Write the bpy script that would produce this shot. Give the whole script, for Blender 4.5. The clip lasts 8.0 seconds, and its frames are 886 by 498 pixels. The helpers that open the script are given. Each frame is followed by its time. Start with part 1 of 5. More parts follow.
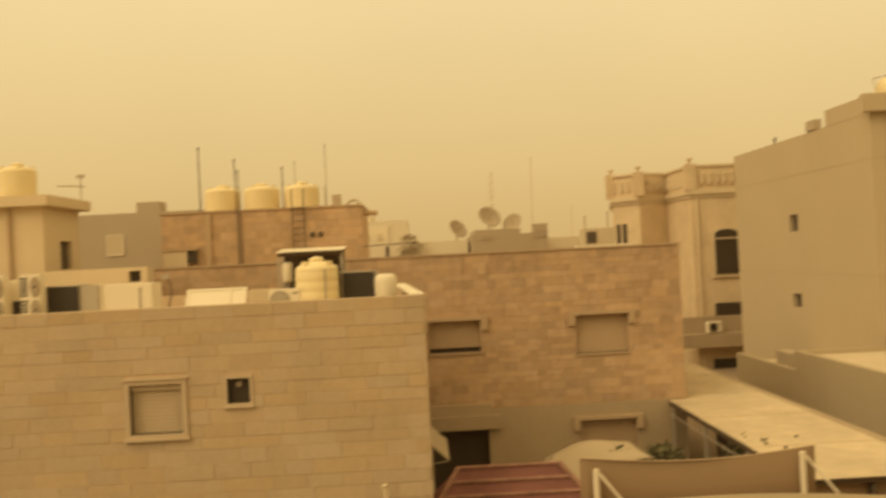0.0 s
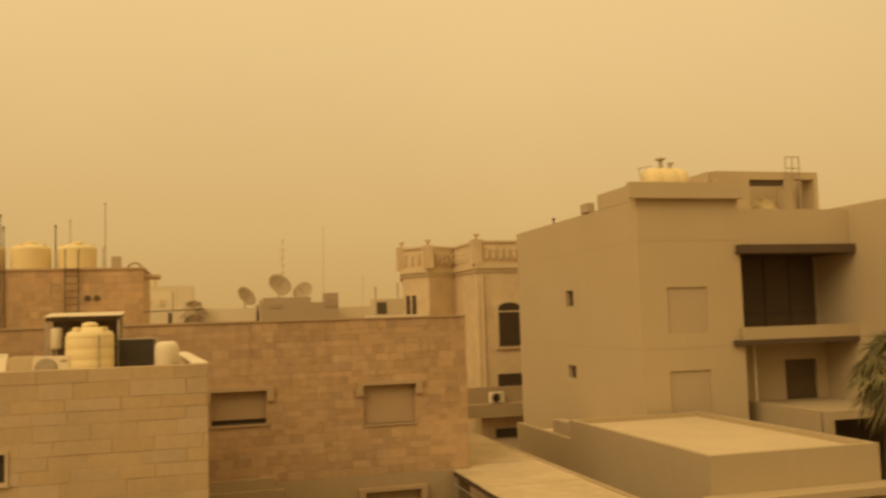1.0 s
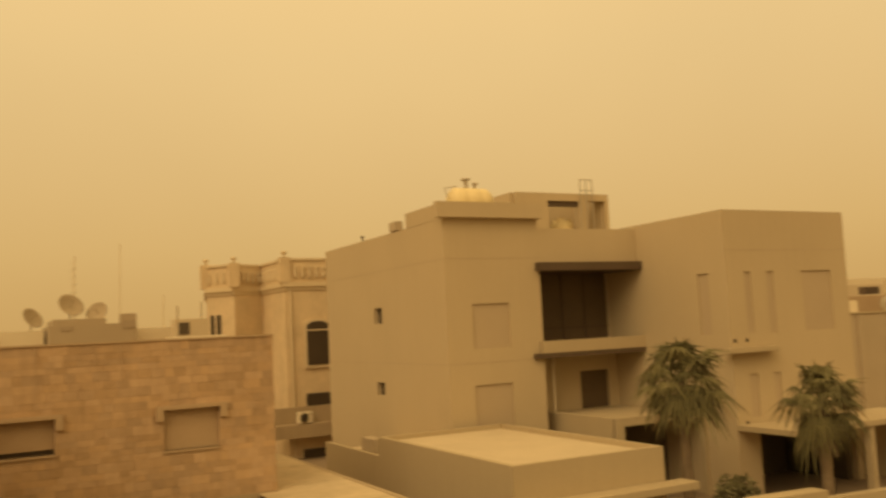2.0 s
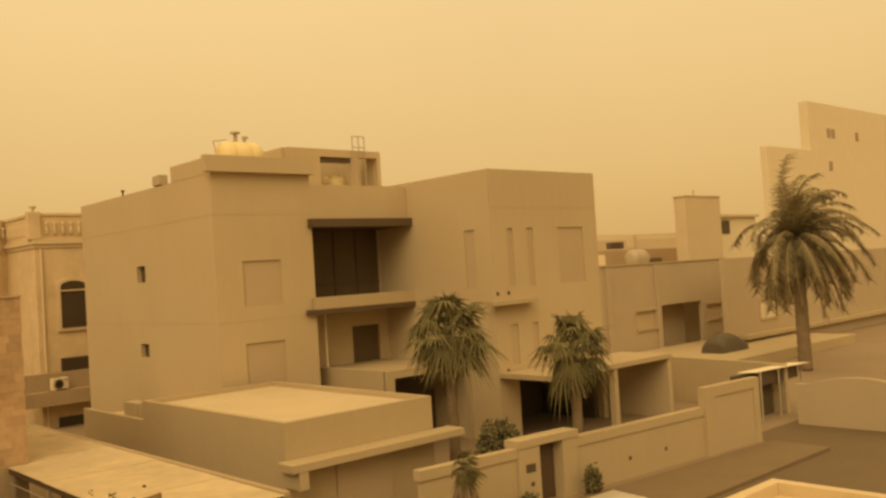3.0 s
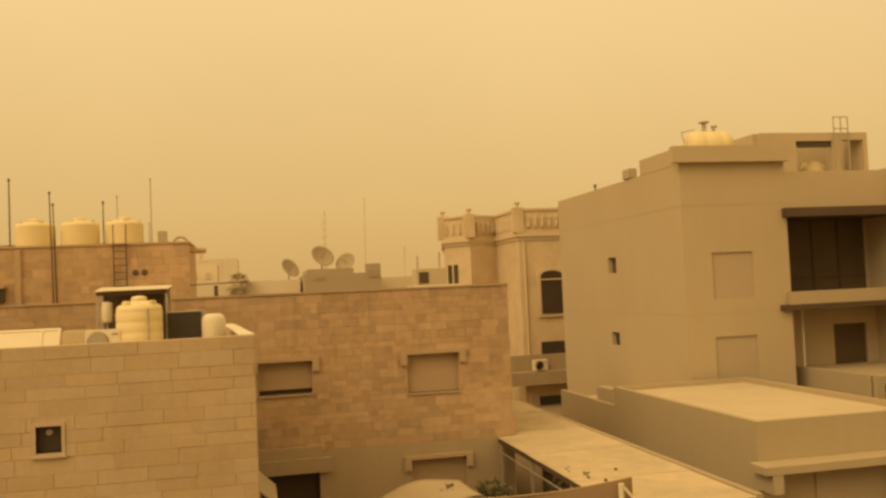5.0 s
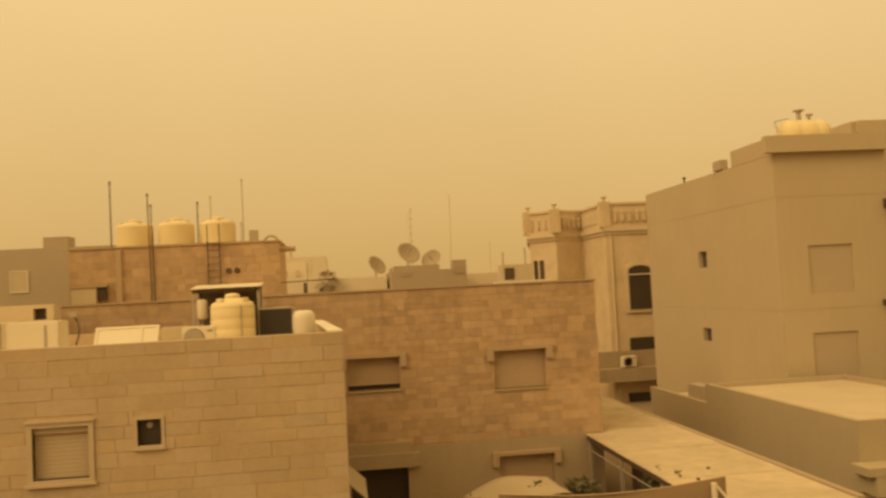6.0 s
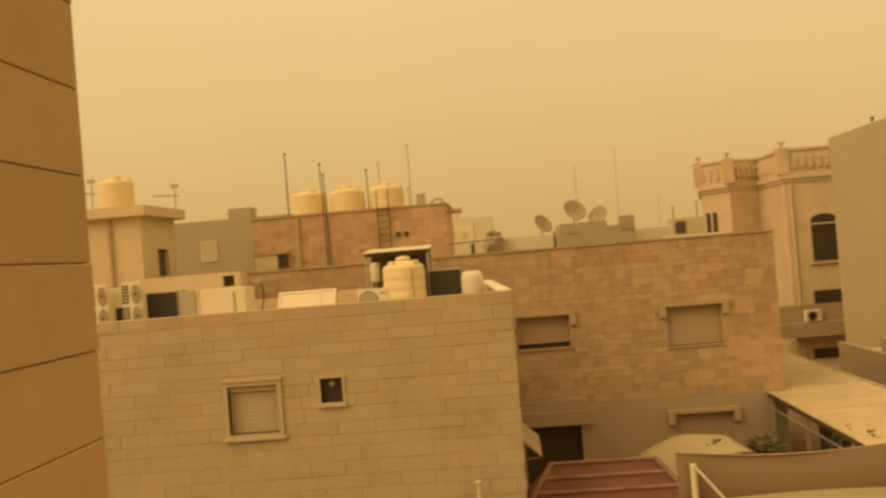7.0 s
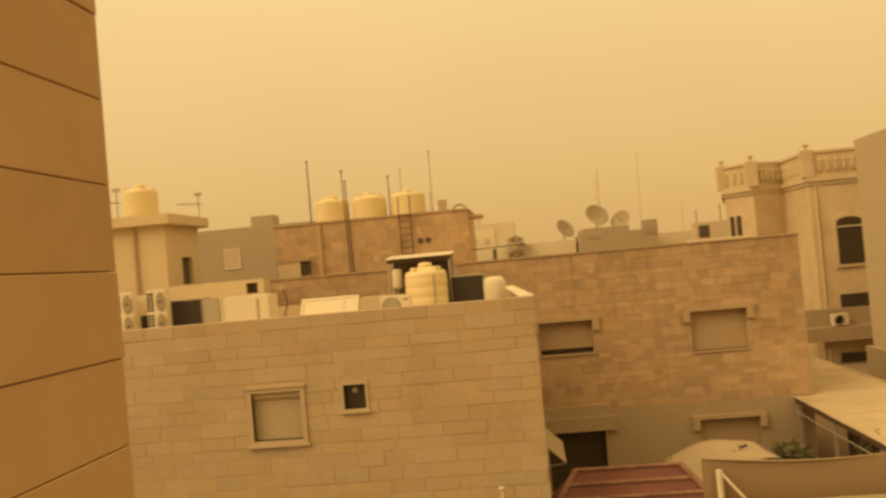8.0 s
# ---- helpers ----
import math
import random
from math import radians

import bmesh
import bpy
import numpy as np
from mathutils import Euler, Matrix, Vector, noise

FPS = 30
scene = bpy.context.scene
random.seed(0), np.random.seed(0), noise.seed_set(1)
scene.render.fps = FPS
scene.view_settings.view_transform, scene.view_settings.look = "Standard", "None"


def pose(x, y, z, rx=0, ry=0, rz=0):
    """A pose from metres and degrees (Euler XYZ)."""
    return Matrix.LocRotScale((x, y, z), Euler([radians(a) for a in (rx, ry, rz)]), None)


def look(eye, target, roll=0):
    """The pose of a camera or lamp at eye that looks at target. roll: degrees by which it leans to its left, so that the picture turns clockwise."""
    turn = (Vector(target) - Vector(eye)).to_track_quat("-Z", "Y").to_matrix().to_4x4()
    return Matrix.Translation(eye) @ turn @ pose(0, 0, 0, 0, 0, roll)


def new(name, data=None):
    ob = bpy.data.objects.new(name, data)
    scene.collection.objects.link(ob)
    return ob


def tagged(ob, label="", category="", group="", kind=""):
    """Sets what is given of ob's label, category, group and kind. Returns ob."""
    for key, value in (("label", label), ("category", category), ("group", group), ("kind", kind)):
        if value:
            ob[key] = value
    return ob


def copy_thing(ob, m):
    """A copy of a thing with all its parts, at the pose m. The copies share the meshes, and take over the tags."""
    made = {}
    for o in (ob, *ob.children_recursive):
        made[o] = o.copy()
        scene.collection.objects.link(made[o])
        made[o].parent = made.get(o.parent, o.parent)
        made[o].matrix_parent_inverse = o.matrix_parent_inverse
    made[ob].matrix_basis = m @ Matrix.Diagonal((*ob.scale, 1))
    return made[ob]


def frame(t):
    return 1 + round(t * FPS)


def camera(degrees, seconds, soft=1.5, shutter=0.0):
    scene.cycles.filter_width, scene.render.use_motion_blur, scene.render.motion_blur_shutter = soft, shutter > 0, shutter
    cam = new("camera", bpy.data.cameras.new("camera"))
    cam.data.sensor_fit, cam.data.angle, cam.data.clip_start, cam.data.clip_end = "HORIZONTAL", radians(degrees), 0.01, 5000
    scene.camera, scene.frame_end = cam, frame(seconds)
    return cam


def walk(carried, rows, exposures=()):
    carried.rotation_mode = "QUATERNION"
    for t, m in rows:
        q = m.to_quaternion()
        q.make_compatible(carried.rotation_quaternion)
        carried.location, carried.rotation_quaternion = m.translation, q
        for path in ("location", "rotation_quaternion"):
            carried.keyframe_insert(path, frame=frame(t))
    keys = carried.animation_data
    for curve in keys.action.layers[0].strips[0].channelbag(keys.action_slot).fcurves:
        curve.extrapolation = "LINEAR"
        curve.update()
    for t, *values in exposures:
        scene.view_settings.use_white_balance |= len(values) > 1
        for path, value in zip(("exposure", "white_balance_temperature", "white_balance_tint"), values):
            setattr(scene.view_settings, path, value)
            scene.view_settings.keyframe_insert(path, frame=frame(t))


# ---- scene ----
cam = camera(53.48, 8.0, soft=2.6, shutter=0.4)
EYE = (0.0, 0.0, 8.6)
# seconds, yaw, pitch, roll in degrees; the camera only turns where it stands
ROWS = [
    (0, -1.41, 0.52, 2.81), (0.2, -4.78, 2.06, 2.51), (0.5, -9.22, 3.45, 2.11), (0.7, -11.72, 3.93, 1.88),
    (1, -15.01, 4.50, 1.75), (1.2, -17.24, 4.89, 1.86), (1.5, -20.77, 5.27, 2.01), (1.7, -23.28, 5.37, 2.19),
    (2, -27.38, 5.17, 2.78), (2.2, -30.78, 4.58, 2.95), (2.5, -36.13, 3.43, 3.20), (2.75, -39.87, 2.39, 3.37),
    (2.95, -41.91, 1.69, 3.48), (3.12, -42.23, 1.27, 3.56), (3.3, -40.39, 1.06, 3.61), (3.5, -36.68, 1.40, 3.74),
    (4, -24.28, 1.98, 3.29), (4.5, -15.67, 2.36, 2.79), (4.7, -13.87, 2.48, 2.65), (5.25, -11.18, 2.65, 2.59),
    (5.8, -8.11, 2.65, 2.70), (6, -6.68, 2.61, 2.93), (6.2, -4.86, 2.42, 3.24), (6.5, -1.34, 1.85, 3.80),
    (6.7, 1.05, 1.37, 4.33), (7, 4.18, 0.67, 4.67), (7.2, 5.76, 0.46, 4.80), (7.5, 7.32, 0.49, 4.80),
    (7.7, 7.44, 0.69, 4.79), (8, 5.62, 1.18, 5.07),
]
walk(cam, [(t, pose(*EYE, 90 + pitch, roll, yaw)) for t, yaw, pitch, roll in ROWS],
     exposures=[(0.0, 0.10, 5700, 5), (0.3, -0.10, 6350, 8), (0.6, -0.21, 6650, 10), (1.2, -0.18, 6550, 10), (2.2, -0.15, 6550, 10), (3.3, 0.03, 6500, 10),
                (4.5, -0.02, 6500, 10), (6.0, -0.10, 6550, 10), (6.5, -0.17, 6600, 10), (7.0, -0.08, 6600, 10), (7.5, 0.02, 6600, 10), (8.0, 0.03, 6550, 10)])

# ---- light: a dust storm's sky, brighter overhead, and a sun that hardly comes through ----
world = bpy.data.worlds.new("dust_sky")
scene.world = world
world.use_nodes = True
wt = world.node_tree
wt.nodes.clear()
w_out = wt.nodes.new("ShaderNodeOutputWorld")
w_bg = wt.nodes.new("ShaderNodeBackground")
w_tc = wt.nodes.new("ShaderNodeTexCoord")
w_sep = wt.nodes.new("ShaderNodeSeparateXYZ")
w_ramp = wt.nodes.new("ShaderNodeValToRGB")
w_sky = wt.nodes.new("ShaderNodeTexSky")
w_sky.sky_type, w_sky.sun_disc = "NISHITA", False
w_sky.sun_elevation, w_sky.sun_rotation = radians(37.4), radians(234)
w_sky.dust_density = 10.0
w_add = wt.nodes.new("ShaderNodeMix")
w_add.data_type, w_add.blend_type = "RGBA", "ADD"
w_add.inputs["Factor"].default_value = 0.012
ramp = w_ramp.color_ramp
ramp.elements[0].position, ramp.elements[0].color = 0.0, (0.66, 0.390, 0.127, 1)
ramp.elements[1].position, ramp.elements[1].color = 1.0, (1.45, 0.97, 0.40, 1)
for at, colour in ((0.10, (0.76, 0.478, 0.167, 1)), (0.30, (0.89, 0.60, 0.238, 1)), (0.55, (1.10, 0.74, 0.30, 1))):
    ramp.elements.new(at).color = colour
wt.links.new(w_tc.outputs["Generated"], w_sep.inputs[0])
wt.links.new(w_sep.outputs["Z"], w_ramp.inputs["Fac"])
wt.links.new(w_ramp.outputs["Color"], w_add.inputs["A"])
wt.links.new(w_sky.outputs["Color"], w_add.inputs["B"])
w_noise = wt.nodes.new("ShaderNodeTexNoise")
w_noise.inputs["Scale"].default_value, w_noise.inputs["Detail"].default_value = 2.2, 3.0
w_range = wt.nodes.new("ShaderNodeMapRange")
w_range.inputs["To Min"].default_value, w_range.inputs["To Max"].default_value = 0.93, 1.07
wt.links.new(w_tc.outputs["Generated"], w_noise.inputs["Vector"])
wt.links.new(w_noise.outputs["Fac"], w_range.inputs["Value"])
wt.links.new(w_range.outputs["Result"], w_bg.inputs["Strength"])
wt.links.new(w_add.outputs["Result"], w_bg.inputs["Color"])
wt.links.new(w_bg.outputs[0], w_out.inputs[0])
sun = new("sun", bpy.data.lights.new("sun", "SUN"))
sun.data.energy, sun.data.angle, sun.data.color = 1.1, radians(40), (1.0, 0.72, 0.36)
sun.matrix_world = look((-18, -13, 17), (0, 0, 0))


# ---- materials ----
def material(name, base, rough=0.85, spread=0.12, grain=9.0, stain=0.5, bump=0.25, metal=0.0, by_object=0.0, by_island=0.0, streaks=0.0, warm=0.0):
    """A dusty surface: a base colour varied by stains, grain, and by piece."""
    m = bpy.data.materials.new(name)
    m.use_nodes = True
    nt = m.node_tree
    bsdf = nt.nodes["Principled BSDF"]
    bsdf.inputs["Roughness"].default_value, bsdf.inputs["Metallic"].default_value = rough, metal
    bsdf.inputs["Specular IOR Level"].default_value = 0.25
    geo = nt.nodes.new("ShaderNodeNewGeometry")
    co = geo.outputs["Position"]

    def noise_of(scale, detail=4.0, squash=None):
        n = nt.nodes.new("ShaderNodeTexNoise")
        n.inputs["Scale"].default_value, n.inputs["Detail"].default_value = scale, detail
        if squash:
            mp = nt.nodes.new("ShaderNodeMapping")
            mp.inputs["Scale"].default_value = squash
            nt.links.new(co, mp.inputs["Vector"])
            nt.links.new(mp.outputs[0], n.inputs["Vector"])
        else:
            nt.links.new(co, n.inputs["Vector"])
        return n.outputs["Fac"]

    def combine(op, a, b):
        n = nt.nodes.new("ShaderNodeMath")
        n.operation = op
        for k, v in enumerate((a, b)):
            if isinstance(v, (int, float)):
                n.inputs[k].default_value = v
            else:
                nt.links.new(v, n.inputs[k])
        return n.outputs[0]

    big, fine = noise_of(stain), noise_of(grain, 6.0)
    value = combine("ADD", combine("MULTIPLY", combine("SUBTRACT", big, 0.5), 2.4 * spread), combine("MULTIPLY", combine("SUBTRACT", fine, 0.5), 1.3 * spread))
    if streaks:
        value = combine("ADD", value, combine("MULTIPLY", combine("SUBTRACT", noise_of(1.0, 3.0, (3.0, 3.0, 0.25)), 0.5), streaks))
    if by_object:
        info = nt.nodes.new("ShaderNodeObjectInfo")
        value = combine("ADD", value, combine("MULTIPLY", combine("SUBTRACT", info.outputs["Random"], 0.5), by_object))
    if by_island:
        value = combine("ADD", value, combine("MULTIPLY", combine("SUBTRACT", geo.outputs["Random Per Island"], 0.5), by_island))
    hsv = nt.nodes.new("ShaderNodeHueSaturation")
    hsv.inputs["Color"].default_value = (*base, 1)
    nt.links.new(combine("ADD", value, 1.0), hsv.inputs["Value"])
    if warm:
        piece = None
        if by_object:
            piece = combine("FRACT", combine("MULTIPLY", info.outputs["Random"], 7.31), 0.0)
        elif by_island:
            piece = combine("FRACT", combine("MULTIPLY", geo.outputs["Random Per Island"], 7.31), 0.0)
        else:
            piece = big
        nt.links.new(combine("ADD", combine("MULTIPLY", combine("SUBTRACT", piece, 0.5), warm), 1.0), hsv.inputs["Saturation"])
    nt.links.new(hsv.outputs[0], bsdf.inputs["Base Color"])
    if bump:
        b = nt.nodes.new("ShaderNodeBump")
        b.inputs["Strength"].default_value, b.inputs["Distance"].default_value = bump, 0.02
        nt.links.new(fine, b.inputs["Height"])
        nt.links.new(b.outputs[0], bsdf.inputs["Normal"])
    return m


STONE_A = material("pale_stone", (0.478, 0.357, 0.208), 0.9, 0.16, 7, 0.45, 0.3, by_object=0.10, warm=0.14, streaks=0.12)
STONE_AS = material("pale_stones", (0.478, 0.357, 0.208), 0.9, 0.16, 7, 0.45, 0.3, by_island=0.10, warm=0.14, streaks=0.12)
STONE_B = material("rough_tan_stone", (0.45, 0.306, 0.17), 0.95, 0.22, 4, 0.5, 0.5, by_object=0.26, warm=0.08, streaks=0.24)
STONE_BS = material("rough_tan_stones", (0.45, 0.306, 0.17), 0.95, 0.22, 4, 0.5, 0.5, by_island=0.26, warm=0.08, streaks=0.24)
STONE_N = material("orange_stone", (0.48, 0.32, 0.16), 0.8, 0.12, 5, 0.8, 0.2, by_object=0.10)
JOINT = material("joint_mortar", (0.49, 0.36, 0.215), 0.95, 0.15)
JOINT_B = material("tan_mortar", (0.45, 0.315, 0.18), 0.95, 0.2)
JOINT_D = material("dark_joint", (0.42, 0.28, 0.145), 0.95, 0.2)
PLASTER_B = material("beige_plaster", (0.385, 0.293, 0.175), 0.9, 0.10, 6, 0.4, 0.2, streaks=0.10)
STUCCO_D = material("grey_beige_stucco", (0.475, 0.378, 0.232), 0.95, 0.05, 12, 0.22, 0.25, streaks=0.05)
PANEL_D = material("shutter_panel", (0.44, 0.345, 0.22), 0.8, 0.05, 12, 0.4, 0.1)
STUCCO_G = material("sand_stucco", (0.43, 0.342, 0.205), 0.95, 0.06, 10, 0.3, 0.25, streaks=0.07)
ROOF_DUST = material("dusty_roof", (0.55, 0.45, 0.29), 0.95, 0.10, 4, 0.5, 0.2)
CREAM = material("cream_plaster", (0.60, 0.48, 0.295), 0.9, 0.10, 8, 0.3, 0.2, streaks=0.08)
CREAM_F = material("cream_stone", (0.60, 0.465, 0.28), 0.9, 0.15, 3, 0.9, 0.2, streaks=0.06)
TRIM = material("stone_trim", (0.43, 0.31, 0.18), 0.9, 0.08)
TRIM_A = material("pale_stone_trim", (0.51, 0.395, 0.245), 0.9, 0.08)
SHUTTER_B = material("tan_roller_shutter", (0.42, 0.30, 0.175), 0.8, 0.08)
SHUTTER = material("roller_shutter", (0.48, 0.37, 0.225), 0.7, 0.05)
DARK = material("dark_glass", (0.065, 0.048, 0.03), 0.35, 0.2, bump=0.05)
# dark colour stands in for shade in recesses, lifted for haze; also dark fittings
VOID = material("painted_shade_and_dark", (0.10, 0.075, 0.045), 0.8, 0.2)
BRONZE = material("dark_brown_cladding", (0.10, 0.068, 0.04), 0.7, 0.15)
SHEET = material("dusty_roof_sheet", (0.50, 0.40, 0.245), 0.8, 0.22, 2.2, 0.55, 0.2, streaks=0.0)
WHITE = material("white_enamel", (0.70, 0.61, 0.43), 0.55, 0.05)
GALV = material("galvanised_metal", (0.42, 0.36, 0.26), 0.6, 0.1, metal=0.3)
TANK = material("yellow_plastic_tank", (0.73, 0.60, 0.32), 0.6, 0.07, 4, 0.8, 0.1)
BLACK = material("black_coil", (0.05, 0.04, 0.028), 0.7, 0.2)
RUST = material("dark_iron", (0.10, 0.07, 0.045), 0.7, 0.3)
MAROON = material("maroon_sheet", (0.185, 0.08, 0.06), 0.85, 0.28, 6, 0.7, 0.15)
CANVAS = material("brown_canvas", (0.235, 0.155, 0.08), 0.95, 0.08, 20, 0.5, 0.2)
TENT = material("cream_tent_cloth", (0.41, 0.325, 0.20), 0.9, 0.06)
# far walls and openings: airborne haze is painted in as paler base colours
HAZE_1 = material("hazed_far_wall", (0.56, 0.455, 0.29), 0.95, 0.05)
HAZE_2 = material("hazed_pale_wall", (0.66, 0.565, 0.385), 0.95, 0.04)
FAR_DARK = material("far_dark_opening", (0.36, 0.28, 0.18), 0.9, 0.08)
GREY_H = material("grey_render", (0.43, 0.345, 0.225), 0.95, 0.06)
GROUND = material("sandy_ground", (0.27, 0.20, 0.125), 0.95, 0.12, 3, 0.15, 0.3)
ASPHALT = material("dusty_asphalt", (0.15, 0.11, 0.064), 0.95, 0.15, 5, 0.25, 0.2)
PAVING = material("dusty_paving", (0.19, 0.138, 0.08), 0.95, 0.12, 4, 0.4, 0.2)
FROND = material("palm_frond", (0.138, 0.12, 0.05), 0.75, 0.3, 3, 0.8, 0.0, by_island=0.5)
# villa's dark glass, its brown lifted to include the haze
BROWN_GLASS = material("hazed_brown_glass", (0.115, 0.08, 0.043), 0.6, 0.25, bump=0.05)
# dish colour already holds the haze in front of it
FAR_DISH = material("hazed_far_dish", (0.37, 0.29, 0.18), 0.9, 0.08)
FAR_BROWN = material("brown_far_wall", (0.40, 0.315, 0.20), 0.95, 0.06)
# date palm fronds, lightened in base colour to stand in for haze
FROND_HAZED = material("hazed_frond", (0.20, 0.165, 0.085), 0.85, 0.25, 3, 0.8, 0.0, by_island=0.4)
# one pale colour for bark and fronds, with distance haze mixed in
FAR_FROND = material("hazed_far_frond", (0.50, 0.40, 0.25), 0.9, 0.15)
FROND_DRY = material("dry_palm_frond", (0.36, 0.26, 0.13), 0.8, 0.2, by_island=0.5)
TRUNK = material("palm_trunk", (0.20, 0.145, 0.085), 0.95, 0.25, 6, 2.0, 0.6)
LEAF = material("shrub_leaf", (0.13, 0.115, 0.052), 0.7, 0.3, by_island=0.8)
CAR = material("silver_car_paint", (0.55, 0.50, 0.42), 0.35, 0.04, metal=0.4, bump=0.0)
FAN_GREY = material("dusty_fan_grille", (0.34, 0.27, 0.17), 0.7, 0.15)
TYRE = material("tyre_rubber", (0.03, 0.026, 0.02), 0.9, 0.1)


# ---- builders ----
def box(bm, x0, x1, y0, y1, z0, z1):
    v = [bm.verts.new((x, y, z)) for z in (z0, z1) for y in (y0, y1) for x in (x0, x1)]
    for q in ((0, 2, 3, 1), (4, 5, 7, 6), (0, 1, 5, 4), (2, 6, 7, 3), (0, 4, 6, 2), (1, 3, 7, 5)):
        bm.faces.new([v[k] for k in q])


def boxes(*spans):
    bm = bmesh.new()
    for s in spans:
        box(bm, *s)
    return bm


def prism(bm, outline, z0, z1):
    """A closed outline (x, y), counter-clockwise, drawn up from z0 to z1."""
    low = [bm.verts.new((x, y, z0)) for x, y in outline]
    top = [bm.verts.new((x, y, z1)) for x, y in outline]
    n = len(outline)
    for k in range(n):
        bm.faces.new((low[k], low[(k + 1) % n], top[(k + 1) % n], top[k]))
    bm.faces.new(top)
    bm.faces.new(low[::-1])


def lathe(bm, profile, sides=20, cx=0.0, cy=0.0, cz=0.0):
    """Rings (radius, height) turned about an upright axis."""
    rings = [[bm.verts.new((cx + r * math.cos(2 * math.pi * k / sides), cy + r * math.sin(2 * math.pi * k / sides), cz + z)) for k in range(sides)] for r, z in profile]
    for a, b in zip(rings, rings[1:]):
        for k in range(sides):
            f = bm.faces.new((a[k], a[(k + 1) % sides], b[(k + 1) % sides], b[k]))
            f.smooth = True
    bm.faces.new(rings[0][::-1])
    bm.faces.new(rings[-1])


def rod(bm, a, b, r0, r1=None, sides=8):
    """A round bar from a to b."""
    a, b = Vector(a), Vector(b)
    r1 = r0 if r1 is None else r1
    turn = (b - a).to_track_quat("Z", "Y").to_matrix()
    rings = [[bm.verts.new(p + turn @ Vector((r * math.cos(2 * math.pi * k / sides), r * math.sin(2 * math.pi * k / sides), 0))) for k in range(sides)] for p, r in ((a, r0), (b, r1))]
    for k in range(sides):
        bm.faces.new((rings[0][k], rings[0][(k + 1) % sides], rings[1][(k + 1) % sides], rings[1][k]))
    bm.faces.new(rings[0][::-1])
    bm.faces.new(rings[1])


def part(name, bm, mat, parent=None, label="", bevel=0.0):
    me = bpy.data.meshes.new(name)
    bmesh.ops.recalc_face_normals(bm, faces=bm.faces)
    if bevel:
        bmesh.ops.bevel(bm, geom=bm.edges[:], offset=bevel, segments=2, affect="EDGES", clamp_overlap=True)
    bm.to_mesh(me)
    bm.free()
    me.materials.append(mat)
    ob = new(name, me)
    if parent:
        ob.parent = parent
        ob.matrix_parent_inverse = Matrix.Translation(-Vector(parent.location))
    if label:
        tagged(ob, label)
    return ob


def thing(name, label, category, at=(0, 0, 0), group="", kind=""):
    ob = new(name)
    ob.location = at
    ob.empty_display_size = 0.3
    return tagged(ob, label, category, group, kind)


def wall(bm, u0, u1, z0, z1, n0, n1, holes=(), axis="x"):
    """An upright wall along x (or y) from u0 to u1, between n0 and n1 across, with holes (u0, u1, z0, z1) right through it."""
    us = sorted({u0, u1, *(h[k] for h in holes for k in (0, 1))})
    zs = sorted({z0, z1, *(h[k] for h in holes for k in (2, 3))})
    solid = [[not any(h[0] <= (a + b) / 2 <= h[1] and h[2] <= (c + d) / 2 <= h[3] for h in holes) for c, d in zip(zs, zs[1:])] for a, b in zip(us, us[1:])]
    grid = {}

    def vert(i, j, n):
        if (i, j, n) not in grid:
            p = (us[i], (n0, n1)[n], zs[j]) if axis == "x" else ((n0, n1)[n], us[i], zs[j])
            grid[i, j, n] = bm.verts.new(p)
        return grid[i, j, n]

    I, J = len(us) - 1, len(zs) - 1
    for i in range(I):
        for j in range(J):
            if not solid[i][j]:
                continue
            for n in (0, 1):
                bm.faces.new([vert(i, j, n), vert(i + 1, j, n), vert(i + 1, j + 1, n), vert(i, j + 1, n)])
            for di, dj, e in ((-1, 0, ((0, 0), (0, 1))), (1, 0, ((1, 0), (1, 1))), (0, -1, ((0, 0), (1, 0))), (0, 1, ((0, 1), (1, 1)))):
                a, b = i + di, j + dj
                if not (0 <= a < I and 0 <= b < J and solid[a][b]):
                    (p, q), (r, s) = e
                    bm.faces.new([vert(i + p, j + q, 0), vert(i + r, j + s, 0), vert(i + r, j + s, 1), vert(i + p, j + q, 1)])


def blocks(name, mat, parent, *spans):
    """One part for each span."""
    for s in spans:
        part(name, boxes(s), mat, parent)


# ---- ground and street ----
bm = bmesh.new()
box(bm, -900, 900, -300, 1500, -0.6, 0.0)
tagged(part("ground", bm, GROUND), "dusty sand-coloured ground between the houses", "ground", kind="structure")
tagged(part("road", boxes((15, 95, 8.5, 17.2, 0.004, 0.012), (37.5, 95, 17.2, 21.5, 0.004, 0.012)), ASPHALT), "dusty dark asphalt street beside a villa wall", "road", kind="structure")
bm = bmesh.new()
prism(bm, [(15, 17.2), (37.2, 17.2), (37.2, 19.9), (15, 21.7)], 0.0, 0.14)
tagged(part("pavement", bm, PAVING), "dusty paved strip with a kerb along the wall", "pavement", kind="structure")


# ---- pieces of facades ----
def frame_bars(x0, x1, z0, z1, y0, y1, w):
    """Four bars round an opening in a wall that faces -y."""
    bm = bmesh.new()
    wall(bm, x0 - w, x1 + w, z0 - w, z1 + w, y0, y1, [(x0, x1, z0, z1)])
    return bm


